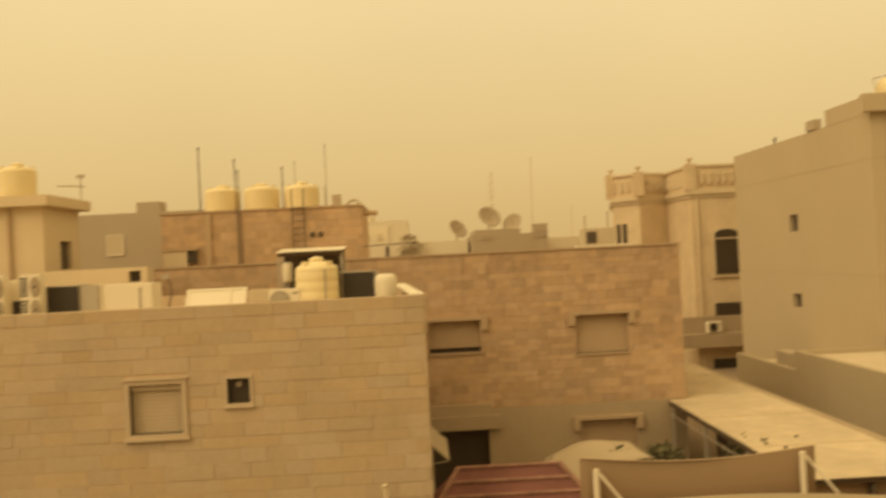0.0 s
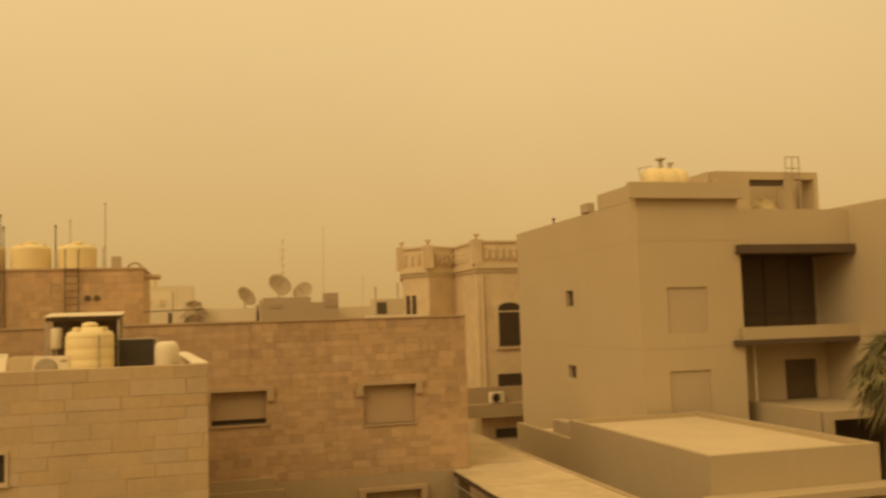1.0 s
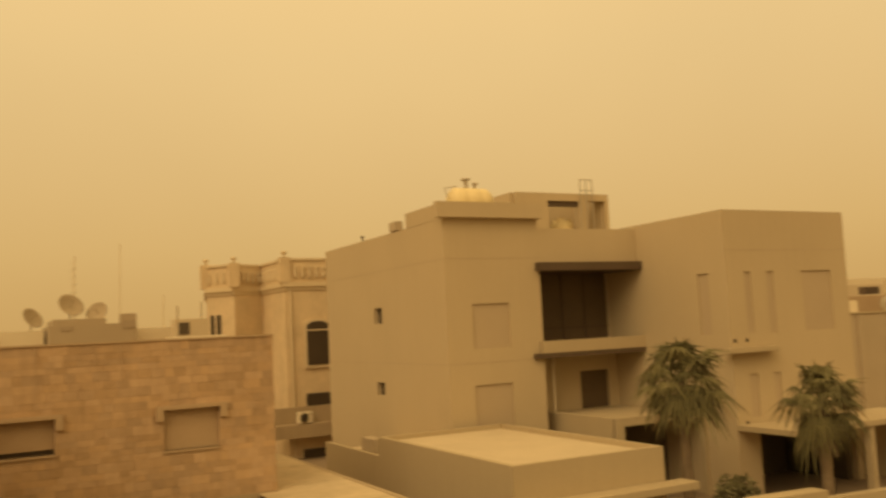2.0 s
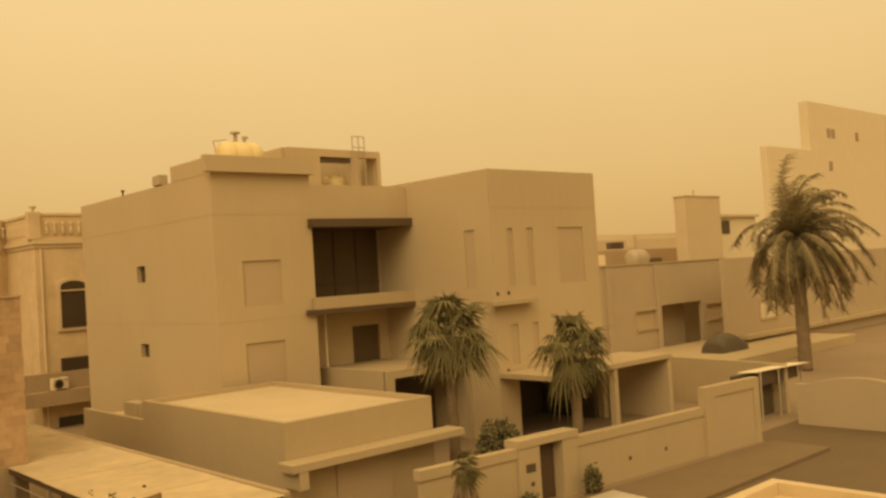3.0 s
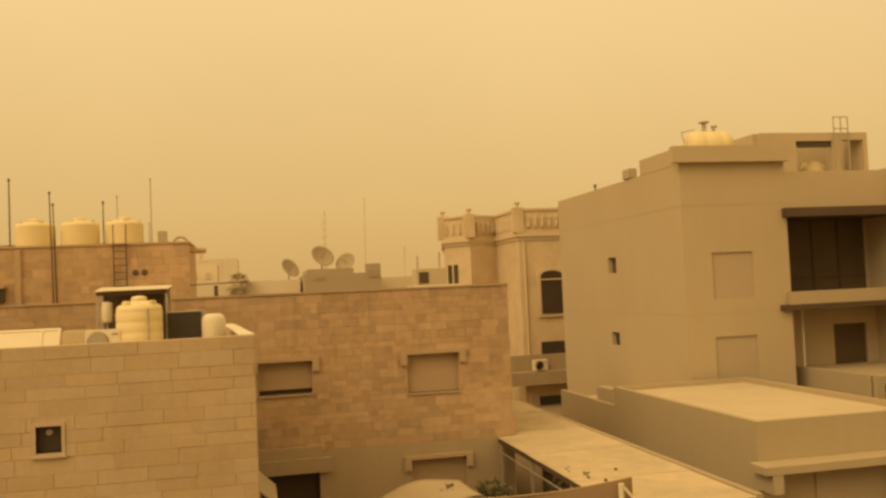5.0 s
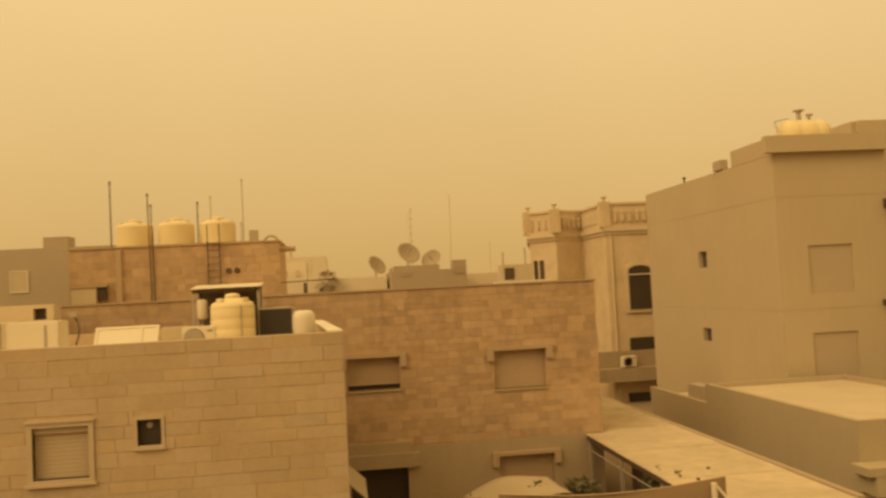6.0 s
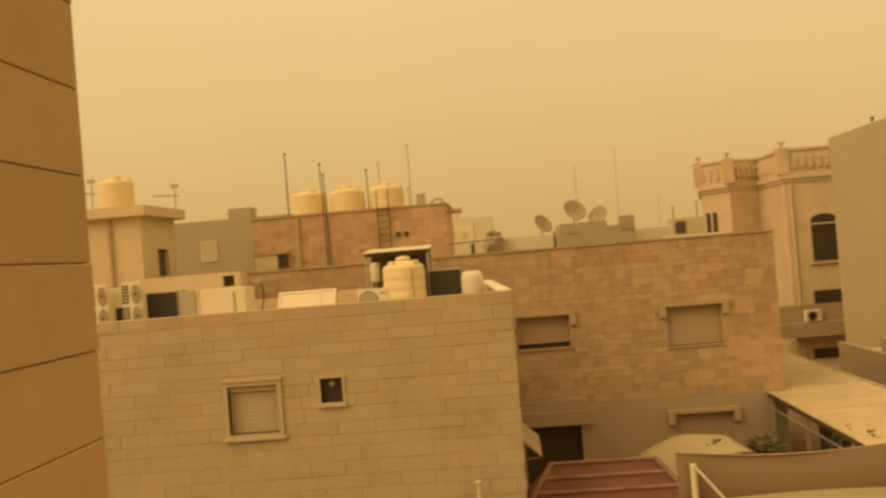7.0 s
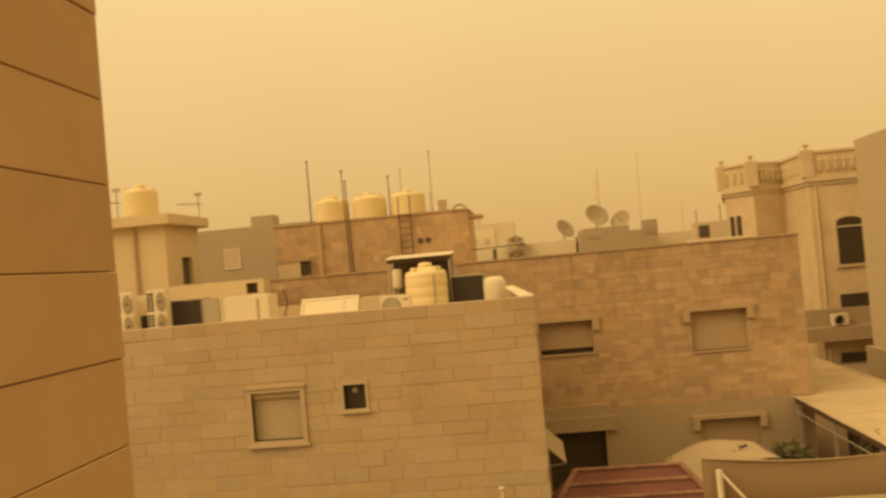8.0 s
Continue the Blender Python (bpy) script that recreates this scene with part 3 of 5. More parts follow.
wall(bm, 24.93, 31.7, 4.2, D_TOP - 0.2, 24.6, 24.9, rb_slots)
wall(bm, 24.93, 31.7, 0, 4.2, 24.6, 24.9, [(26.05, 31.4, 0, 4.2)])
wall(bm, 24.9, 33.2, 0, D_TOP - 0.2, 24.93, 25.23, [(25.54, 26.13, 7.85, 10.24)], axis="y")
part("block_wall", bm, STUCCO_D, villa)
part("block_roof", boxes((25.23, 31.4, 24.9, 33.5, 11.8, 12.0)), ROOF_DUST, villa)
for x0, x1, z0, z1 in rb_slots:
    part("shutter", boxes((x0, x1, 24.66, 24.72, z0, z1)), PANEL_D, villa)
part("shutter", boxes((25.0, 25.05, 25.54, 26.13, 7.85, 10.24)), PANEL_D, villa)
part("ledge", boxes((24.4, 26.95, 24.1, 24.6, 7.14, 7.34)), STUCCO_G, villa, bevel=0.02)
for x, z in ((25.12, 7.6), (25.75, 7.6), (25.45, 4.5)):
    part("drain_hole", boxes((x - 0.07, x + 0.07, 24.585, 24.6, z - 0.07, z + 0.07)), DARK, villa)
for y0, y1, z in ((29.693, 29.70, 11.25), (29.693, 29.70, 7.2)):
    part("groove", boxes((D_L, 19.9, y0, y1, z, z + 0.03)), PANEL_D, villa)
for z in (11.25, 7.2):
    part("groove", boxes((D_L - 0.007, D_L, 29.7, 42.85, z, z + 0.03)), PANEL_D, villa)
part("groove", boxes((24.93, 31.7, 24.593, 24.6, 11.05, 11.08)), PANEL_D, villa)
# garage back and side take a dark colour in place of shade
part("garage_back", boxes((25.23, 31.4, 28.0, 28.2, 0, 4.2)), VOID, villa, "back of the open garage coloured dark for shade")

part("garage_side", boxes((31.1, 31.4, 24.9, 28.0, 0, 4.2)), VOID, villa, "side wall of the open garage coloured dark for shade")

# water tank and tower on the villa's roof
stair = thing("roof_tower", "rendered roof tower with open bays and a ladder cage", "roof tower", (25.5, 37.5, 11.9))
bm = bmesh.new()
wall(bm, 23.0, 28.62, 11.9, 15.08, 36.0, 36.25, [(24.84, 26.76, 12.4, 14.70), (27.2, 28.40, 12.4, 14.74)])
wall(bm, 36.25, 39, 11.9, 15.08, 22.8, 23.05, axis="y")
wall(bm, 36.25, 39, 11.9, 15.08, 28.37, 28.62, axis="y")
wall(bm, 23.05, 28.37, 11.9, 15.08, 38.75, 39)
part("wall", bm, STUCCO_D, stair)
part("roof", boxes((23.05, 28.37, 36.25, 36.9, 14.8, 15.0)), STUCCO_D, stair)
part("beam", boxes((24.84, 26.76, 36.1, 36.4, 14.45, 14.70)), RUST, stair)
bm = bmesh.new()
for x in (26.8, 27.18, 27.55):
    rod(bm, (x, 35.9, 12.6), (x, 35.9, 15.8), 0.03)
for z in (15.25, 15.8):
    rod(bm, (26.8, 35.9, z), (27.55, 35.9, z), 0.025)
part("ladder", bm, GALV, stair, "thin metal ladder above the roof")
lying = thing("water_tank", "yellow horizontal water tank with pipes on its top", "water tank", (19.1, 34, 11.9), group="water tanks")
bm = bmesh.new()
lathe(bm, [(0.2, 0), (0.5, 0.06), (0.62, 0.22), (0.63, 0.6), (0.61, 0.63), (0.63, 0.66), (0.63, 1.35), (0.61, 1.38), (0.63, 1.41), (0.62, 1.75), (0.5, 1.94), (0.2, 2.0)], 24)
bmesh.ops.transform(bm, matrix=pose(18.25, 34, 14.17, 0, 90, 0), verts=bm.verts)
part("tank_body", bm, TANK, lying)
bm = bmesh.new()
rod(bm, (19.1, 34, 14.8), (19.1, 34, 15.2), 0.09, sides=12)
rod(bm, (19.1, 34, 15.16), (19.1, 34, 15.22), 0.22, sides=12)
rod(bm, (19.55, 34, 14.8), (19.55, 34, 15.02), 0.07)
rod(bm, (19.45, 34, 15.0), (19.7, 34, 15.02), 0.06)
part("outlet_pipe", bm, GALV, lying)
bm = bmesh.new()
rod(bm, (18.1, 33.9, 14.3), (17.98, 33.9, 14.75), 0.02)
rod(bm, (17.98, 33.9, 14.75), (18.6, 33.9, 14.86), 0.02)
part("thin_pipe", bm, GALV, lying)
part("stand", boxes((18.3, 18.5, 33.5, 34.5, 11.9, 13.75), (19.7, 19.9, 33.5, 34.5, 11.9, 13.75)), GREY_H, lying)


# the villa stands farther back than the numbers above: all of it is enlarged from the eye
VILLA_SCALE = 1.245


def enlarge(t, factor=VILLA_SCALE):
    grow = Matrix.Translation(EYE) @ Matrix.Scale(factor, 4) @ Matrix.Translation(-Vector(EYE))
    old = Vector(t.location)
    t.location = grow @ old
    t.location.z = max(0.0, t.location.z)
    for ob in t.children_recursive:
        ob.data.transform(grow)
        for v in ob.data.vertices:
            v.co.z = max(v.co.z, 0.0)
        if ob.parent == t:
            ob.matrix_parent_inverse = Matrix.Translation(-t.location)


for t in (villa, stair, lying):
    enlarge(t)
part("garage_canopy", boxes((31.0, 41.0, 27.3, 30.62, 3.2, 3.46)), STUCCO_G, villa, "projecting canopy slab", bevel=0.02)
part("garage_pier", boxes((35.95, 36.25, 27.4, 27.75, 0, 3.2)), STUCCO_G, villa)
part("garage_side", boxes((39.5, 40.9, 32.2, 32.4, 0, 3.4)), STUCCO_D, villa)
part("garage_side", boxes((40.7, 41.0, 27.4, 32.2, 0, 3.2)), STUCCO_D, villa)
v_tank = water_tank(0.72, 2.5, "dusty white plastic water tank in an open roof bay", False)
v_tank.location = (33.0, 46.4, 12.72)
copy_thing(v_tank, pose(27.3, 43.0, 12.7))

# ---- the flat-roofed annexe in front of the villa ----
annexe = thing("annexe", "sand-coloured flat-roofed annexe with parapet and dusty roof", "annexe", (18, 32, 0))
G_L, G_R, G_F, G_T = 15.45, 21.92, 25.35, 3.95
for args, ax in (((G_L, G_R, 0, G_T, G_F, G_F + 0.22), "x"), ((G_F + 0.22, 36.6, 0, G_T, G_L, G_L + 0.22), "y"), ((36.6, 43.5, 0, 3.12, G_L, G_L + 0.22), "y"),
                 ((G_F + 0.22, 36.6, 0, G_T, G_R - 0.22, G_R), "y"), ((G_L + 0.22, G_R - 0.22, 0, G_T, 36.38, 36.6), "x")):
    bm = bmesh.new()
    wall(bm, *args, axis=ax)
    part("wall", bm, STUCCO_G, annexe)
part("roof", boxes((G_L + 0.22, G_R - 0.22, G_F + 0.22, 36.38, 3.4, 3.76)), ROOF_DUST, annexe)
part("low_roof", boxes((G_L + 0.22, 19.2, 36.6, 43.5, 2.45, 2.7)), ROOF_DUST, annexe)
part("ledge", boxes((G_L - 0.35, 22.7, 24.4, G_F, 2.44, 2.71)), STUCCO_G, annexe, "projecting concrete ledge", bevel=0.02)
part("ledge_fascia", boxes((G_L - 0.1, G_L + 0.25, 24.42, G_F, 1.86, 2.44)), STUCCO_G, annexe)
part("gate_panel", boxes((17.4, 19.8, 25.28, 25.35, 0, 2.3)), PANEL_D, annexe, "plain beige gate panel")
box_ac = thing("roof_box", "small grey box sunk beside a parapet", "box", (16.0, 38.4, 2.7))
part("box", boxes((15.7, 16.3, 37.7, 39.2, 2.7, 3.7)), GREY_H, box_ac, bevel=0.02)
ac_roof = thing("roof_box", "small grey box on the villa roof edge", "box", (19.7, 42.5, 13.89))
part("box", boxes((19.32, 19.75, 42.2, 43.1, 13.89, 14.4)), GREY_H, ac_roof, bevel=0.03)
knob = thing("roof_vent", "tiny dark vent pipe on the roof edge", "vent", (19.5, 47.3, 13.89))
bm = bmesh.new()
lathe(bm, [(0.05, 0), (0.05, 0.18), (0.10, 0.2), (0.08, 0.3)], 10, 19.5, 47.3, 13.89)
part("pipe", bm, RUST, knob)

# ---- boundary wall along the street, with its gates ----
street_wall = thing("boundary_wall", "beige rendered street wall with coping and a doorway", "wall", (27, 21.5, 0))


def slanted(bm, x0, x1, z0, z1, t0=0.0, t1=0.25):
    line = lambda x: 22.2 - 0.088 * (x - 18.85)
    prism(bm, [(x0, line(x0) + t0), (x1, line(x1) + t0), (x1, line(x1) + t1), (x0, line(x0) + t1)], z0, z1)


bm = bmesh.new()
slanted(bm, 18.6, 22.85, 0, 1.80)
slanted(bm, 25.55, 33.6, 0, 1.75)
part("wall", bm, STUCCO_G, street_wall)
bm = bmesh.new()
slanted(bm, 18.5, 22.85, 1.80, 2.17, -0.06, 0.31)
slanted(bm, 25.55, 33.6, 1.75, 2.12, -0.06, 0.31)
part("coping", bm, STUCCO_G, street_wall, bevel=0.02)
bm = bmesh.new()
slanted(bm, 22.75, 23.75, 0, 2.16, -0.12, 0.5)
slanted(bm, 24.9, 25.65, 0, 2.16, -0.12, 0.5)
slanted(bm, 22.7, 25.7, 2.16, 2.43, -0.16, 0.54)
part("gateway", bm, STUCCO_G, street_wall, "rendered doorway in the wall")
bm = bmesh.new()
slanted(bm, 23.75, 24.9, 0, 2.16, 0.35, 0.4)
part("gate_door", bm, BRONZE, street_wall, "dark brown street door")
bm = bmesh.new()
slanted(bm, 23.05, 23.5, 1.25, 1.55, -0.14, -0.1)
part("letter_box", bm, VOID, street_wall)
bm = bmesh.new()
slanted(bm, 23.25, 23.4, 0.75, 0.9, -0.14, -0.1)
part("bell_plate", bm, VOID, street_wall)
for x in (28.6, 30.8):
    bm = bmesh.new()
    slanted(bm, x, x + 0.14, 0.72, 0.86, -0.012, 0.0)
    part("drain_hole", bm, DARK, street_wall)
car_gate = thing("driveway_gate", "tall beige garage gate between rendered piers", "gate", (34.9, 20.6, 0))
bm = bmesh.new()
slanted(bm, 33.45, 34.15, 0, 2.95, -0.16, 0.2)
slanted(bm, 37.0, 37.4, 0, 2.95, -0.16, 0.2)
slanted(bm, 34.15, 37.0, 2.5, 2.95, -0.16, 0.2)
part("surround", bm, STUCCO_G, car_gate)
bm = bmesh.new()
slanted(bm, 34.15, 37.0, 0, 2.5, -0.09, -0.04)
part("door_leaf", bm, PANEL_D, car_gate)
bm = bmesh.new()
prism(bm, [(44.6, 22.8), (44.9, 22.8), (46.7, 32.6), (46.4, 32.6)], 0, 2.6)
prism(bm, [(40.6, 32.4), (46.4, 32.6), (46.4, 32.9), (40.6, 32.7)], 0, 2.6)
tagged(part("yard_wall", bm, STUCCO_G), "pale yard wall behind the garage gate", "wall", kind="structure")

# ---- houses across the street ----
e_house = thing("flat_house", "grey-beige flat-roofed house with a deep entrance bay", "house", (66, 50, 0))
e_holes = [(65.0, 71.8, 0, 4.76), (61.4, 64.2, 2.98, 4.45), (72.6, 75.1, 2.97, 4.33)]
bm = bmesh.new()
wall(bm, 56, 76.3, 0, 8.5, 45.0, 45.4, e_holes)
box(bm, 75.9, 76.3, 45.4, 56, 0, 8.5)
part("wall", bm, GREY_H, e_house)
part("roof", boxes((56.4, 75.9, 45.4, 56, 7.6, 7.8)), ROOF_DUST, e_house)
part("parapet_cap", boxes((56, 76.3, 44.9, 45.5, 8.5, 8.62)), STUCCO_G, e_house)
for x in (57.3, 64.3):
    part("pilaster", boxes((x, x + 0.6, 44.8, 45.0, 0, 8.4)), GREY_H, e_house)
part("entrance_back", boxes((65.0, 71.8, 47.0, 47.2, 0, 4.8)), GREY_H, e_house, "shaded back of the entrance bay")
for x0, x1, z0, z1 in e_holes[1:]:
    w = part("window", boxes((x0 - 0.1, x1 + 0.1, 44.85, 45.05, z1, z1 + 0.25)), STUCCO_G, e_house, "shuttered window between ledges")
    part("sill", boxes((x0 - 0.1, x1 + 0.1, 44.85, 45.05, z0 - 0.2, z0)), STUCCO_G, w)
    part("shutter", shutter_slats(x0, x1, z0, z1, 45.15, 45.2, 0.2), SHUTTER, w)
e2 = thing("flat_house", "brown-grey house with a long ledge behind a palm", "house", (80, 44, 0))
bm = bmesh.new()
wall(bm, 67.5, 110, 0, 8.55, 40.0, 40.4, [(73.2, 76.3, 2.9, 4.6)])
part("wall", bm, GREY_H, e2)
part("ledge", boxes((69.5, 110, 39.3, 40.0, 1.4, 1.75)), STUCCO_G, e2)
w = part("window", frame_bars(73.2, 76.3, 2.9, 4.6, 39.9, 40.1, 0.12), TRIM_A, e2, "pale curtained window")
part("pane", boxes((73.2, 76.3, 40.1, 40.14, 2.9, 4.6)), HAZE_2, w)
# tower, apartment block and far roofs fade by pale colour, not by air
tower = thing("roof_tower", "plain rendered roof tower behind the houses", "roof tower", (89, 58, 0))
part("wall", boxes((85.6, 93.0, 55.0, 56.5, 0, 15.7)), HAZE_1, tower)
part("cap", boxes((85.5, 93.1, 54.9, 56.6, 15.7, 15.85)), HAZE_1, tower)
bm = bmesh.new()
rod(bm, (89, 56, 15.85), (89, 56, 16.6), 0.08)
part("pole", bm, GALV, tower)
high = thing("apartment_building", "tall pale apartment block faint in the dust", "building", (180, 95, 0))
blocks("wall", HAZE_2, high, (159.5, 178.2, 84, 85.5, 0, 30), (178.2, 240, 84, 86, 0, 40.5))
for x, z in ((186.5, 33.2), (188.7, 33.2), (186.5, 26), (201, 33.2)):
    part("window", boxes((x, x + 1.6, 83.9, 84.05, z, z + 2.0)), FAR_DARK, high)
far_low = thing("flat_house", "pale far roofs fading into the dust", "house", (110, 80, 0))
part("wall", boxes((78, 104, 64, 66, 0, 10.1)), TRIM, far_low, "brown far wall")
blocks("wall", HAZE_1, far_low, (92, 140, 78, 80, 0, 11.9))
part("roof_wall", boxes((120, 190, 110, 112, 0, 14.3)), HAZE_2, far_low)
grey_tank = thing("water_tank", "grey round water tank lying on a roof", "water tank", (70.3, 50, 7.8), group="water tanks")
bm = bmesh.new()
lathe(bm, [(0.3, 0), (0.75, 0.1), (0.85, 0.3), (0.85, 2.0), (0.75, 2.2), (0.3, 2.3)], 20)
bmesh.ops.transform(bm, matrix=pose(69.2, 50, 8.75, 0, 90, 0), verts=bm.verts)
part("tank_body", bm, GALV, grey_tank)
part("stand", boxes((69.6, 71.1, 49.5, 50.5, 7.8, 8.0)), GREY_H, grey_tank)
for x, y, w, h, mt, lab in ((66.8, 52, 1.3, 1.5, HAZE_2, "pale box on a flat roof"), (74.0, 51, 2.6, 0.9, VOID, "dark low box on a flat roof"), (81.5, 64.4, 1.0, 1.6, HAZE_2, "pale roof box on a far house"), (86.5, 64.5, 2.2, 0.8, RUST, "dark roof box on a far house"), (90.0, 64.5, 0.7, 1.5, HAZE_1, "small roof box on a far house")):
    base = 7.8 if y < 60 else 10.1
    t = thing("roof_box", lab, "box", (x, y, base), group="boxes on far roofs")
    part("box", boxes((x - w / 2, x + w / 2, y - 0.5, y + 0.5, base, base + h)), mt, t, bevel=0.04)
gallery = thing("roof_gallery", "pale roof room with a dark opening beside a tower", "roof room", (97, 60, 0))
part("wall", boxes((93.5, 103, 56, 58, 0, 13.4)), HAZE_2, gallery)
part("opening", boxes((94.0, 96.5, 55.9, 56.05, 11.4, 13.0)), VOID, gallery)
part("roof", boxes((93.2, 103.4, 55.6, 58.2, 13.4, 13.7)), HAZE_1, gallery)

for t, dx, dz in ((e_house, 1.3, -0.3), (e2, 1.3, -0.3), (tower, 1.7, -0.25), (high, 4.2, -0.6), (gallery, 1.7, -0.25), (far_low, 1.5, -0.2)):
    t.location += Vector((dx, 0, dz))

carport = thing("carport", "tin-roofed carport on thin posts at the street", "carport", (43, 24, 0))
bm = bmesh.new()
edge = [[bm.verts.new((41.8 + 4.7 * k / 28, y + 0.1 - 0.11 * 4.7 * k / 28, z + 0.04 * (k % 2))) for k in range(29)] for y, z in ((22.75, 2.50), (23.9, 2.42))]
for k in range(28):
    bm.faces.new((edge[0][k], edge[0][k + 1], edge[1][k + 1], edge[1][k]))
sheet = part("roof_sheet", bm, WHITE, carport, "pale corrugated tin roof")
sheet.modifiers.new("thick", "SOLIDIFY").thickness = 0.02
for x in (41.9, 43.8, 46.3):
    bm = bmesh.new()
    rod(bm, (x, 22.75, 0), (x, 22.75, 2.5), 0.05)
    part("post", bm, GALV, carport)
# back wall coloured dark for the carport's shaded inside
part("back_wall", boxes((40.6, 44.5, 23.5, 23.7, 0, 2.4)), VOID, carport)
# dark panel added to stand in for shade below the tin roof
part("hanging_sheet", boxes((42.0, 46.2, 22.9, 22.95, 1.75, 2.42)), BRONZE, carport, "dark panel added under the roof edge")
low_wall = thing("garden_wall", "low plastered wall with an arched top", "wall", (42.1, 15, 0))
bm = bmesh.new()
prof = [(9.0, 0.0), (20.95, 0.0), (20.95, 2.0)] + [(20.4 - 5.0 * k / 12, 2.0 + 0.42 * math.sin(math.pi * k / 12)) for k in range(13)] + [(9.0, 2.0)]
faces = [[bm.verts.new((x, y, z)) for y, z in prof] for x in (42.0, 42.3)]
for k in range(len(prof)):
    p = (k + 1) % len(prof)
    bm.faces.new((faces[0][k], faces[0][p], faces[1][p], faces[1][k]))
bm.faces.new(faces[0])
bm.faces.new(faces[1][::-1])
part("wall", bm, GREY_H, low_wall)
tarp = thing("covered_car", "parked car under a dark tarpaulin", "car", (64.7, 38, 0.8))
bm = bmesh.new()
rings = []
for k in range(15):
    u = -1 + 2 * k / 14
    h = 0.85 + 0.6 * max(0.0, 1 - (1.25 * u + 0.15) ** 2) ** 0.5
    ring = []
    for j in range(11):
        a = math.pi * j / 10
        wob = 0.07 * noise.noise(Vector((2.5 * u, a * 2, 1.0)))
        ring.append(bm.verts.new((64.7 + 1.95 * u, 38 - (1.0 + wob) * math.cos(a), 0.8 + (h if 0 < k < 14 else 0.9 * h) * math.sin(a) ** 0.5 * (1 + wob) - (0.0 if 0 < j < 10 else 0.0))))
    rings.append(ring)
for a, b in zip(rings, rings[1:]):
    for j in range(10):
        bm.faces.new((a[j], a[j + 1], b[j + 1], b[j])).smooth = True
bm.faces.new(rings[0])
bm.faces.new(rings[-1][::-1])
part("cover", bm, material("dark_tarpaulin", (0.11, 0.09, 0.06), 0.8, 0.2), tarp)
tagged(part("raised_yard", boxes((56, 80, 34, 44.8, 0.0, 0.8)), STUCCO_G), "raised yard before the house", "yard", kind="structure")

# ---- the ornate cream house ----
k_house = thing("ornate_house", "cream stone house with crenellated parapet and arched window", "house", (17, 57, 0))
outline = [(12.27, 55.6), (13.62, 54.0), (15.6, 55.0), (15.72, 50.4), (24, 50.4), (24, 66), (14.6, 66)]
bm = bmesh.new()
prism(bm, outline, 0, 11.65)
part("wall", bm, CREAM_F, k_house)


def grown(points, d):
    cx, cy = sum(p[0] for p in points) / len(points), sum(p[1] for p in points) / len(points)
    return [(x + (d if x > cx else -d), y + (d if y > cy else -d)) for x, y in points]


bm = bmesh.new()
prism(bm, grown(outline, 0.18), 11.50, 11.76)
prism(bm, grown(outline, 0.08), 11.30, 11.50)
part("cornice", bm, CREAM, k_house)
bm = bmesh.new()
prism(bm, grown(outline, 0.02), 11.76, 13.06)
part("parapet", bm, CREAM_F, k_house)
bm = bmesh.new()
prism(bm, grown(outline, 0.10), 13.06, 13.2)
part("parapet_coping", bm, CREAM, k_house)
for (xa, ya), (xb, yb) in zip(outline[:4], outline[1:5]):
    length = math.hypot(xb - xa, yb - ya)
    steps = max(2, int(length / 0.42))
    turn = Matrix.Rotation(math.atan2(yb - ya, xb - xa), 4, "Z")
    for k in range(steps):
        u = (k + 0.5) / steps
        bm = bmesh.new()
        lathe(bm, [(0.09, 0), (0.06, 0.1), (0.11, 0.3), (0.05, 0.55), (0.09, 0.7)], 8)
        bmesh.ops.transform(bm, matrix=Matrix.Translation((xa + (xb - xa) * u, ya + (yb - ya) * u - 0.10, 12.02)), verts=bm.verts)
        part("baluster", bm, CREAM, k_house)
for x, y in outline[:2] + outline[3:4] + [(18.9, 50.35)]:
    pier = part("pier", boxes((x - 0.32, x + 0.32, y - 0.2, y + 0.3, 11.75, 13.26)), CREAM_F, k_house, bevel=0.02)
    bm = bmesh.new()
    lathe(bm, [(0.12, 0), (0.06, 0.1), (0.16, 0.24), (0.2, 0.34), (0.1, 0.37)], 12, x, y, 13.25)
    part("finial", bm, CREAM, pier)


def arched(x0, x1, z0, z1, y0, y1):
    cx, r = (x0 + x1) / 2, (x1 - x0) / 2
    pts = [(x0, z0), (x1, z0)] + [(cx + r * math.cos(a), z1 - r * 0.45 + r * 0.45 * math.sin(a)) for a in [math.pi * k / 10 for k in range(11)]]
    bm = bmesh.new()
    lo, hi = [bm.verts.new((x, y0, z)) for x, z in pts], [bm.verts.new((x, y1, z)) for x, z in pts]
    bm.faces.new(lo)
    bm.faces.new(hi[::-1])
    for k in range(len(pts)):
        bm.faces.new((lo[k], lo[(k + 1) % len(pts)], hi[(k + 1) % len(pts)], hi[k]))
    return bm


w = part("window", arched(16.75, 18.5, 6.65, 9.58, 50.25, 50.45), CREAM, k_house, "tall arched window with a stone surround")
part("pane", arched(16.93, 18.32, 6.84, 9.42, 50.2, 50.3), DARK, w)
part("transom", boxes((16.93, 18.32, 50.14, 50.22, 8.85, 8.93)), CREAM, w)
part("window", boxes((16.82, 18.6, 50.3, 50.42, 3.96, 5.17)), DARK, k_house, "dark lower window")
part("window", boxes((16.55, 18.3, 50.28, 50.42, 0.6, 1.95)), DARK, k_house, "dark ground-floor window")
part("string_course", boxes((12.0, 22, 49.4, 50.4, 2.74, 3.50), (12.0, 22, 50.1, 50.4, 3.50, 4.44)), PLASTER_B, k_house, "broad ledge over the ground floor")
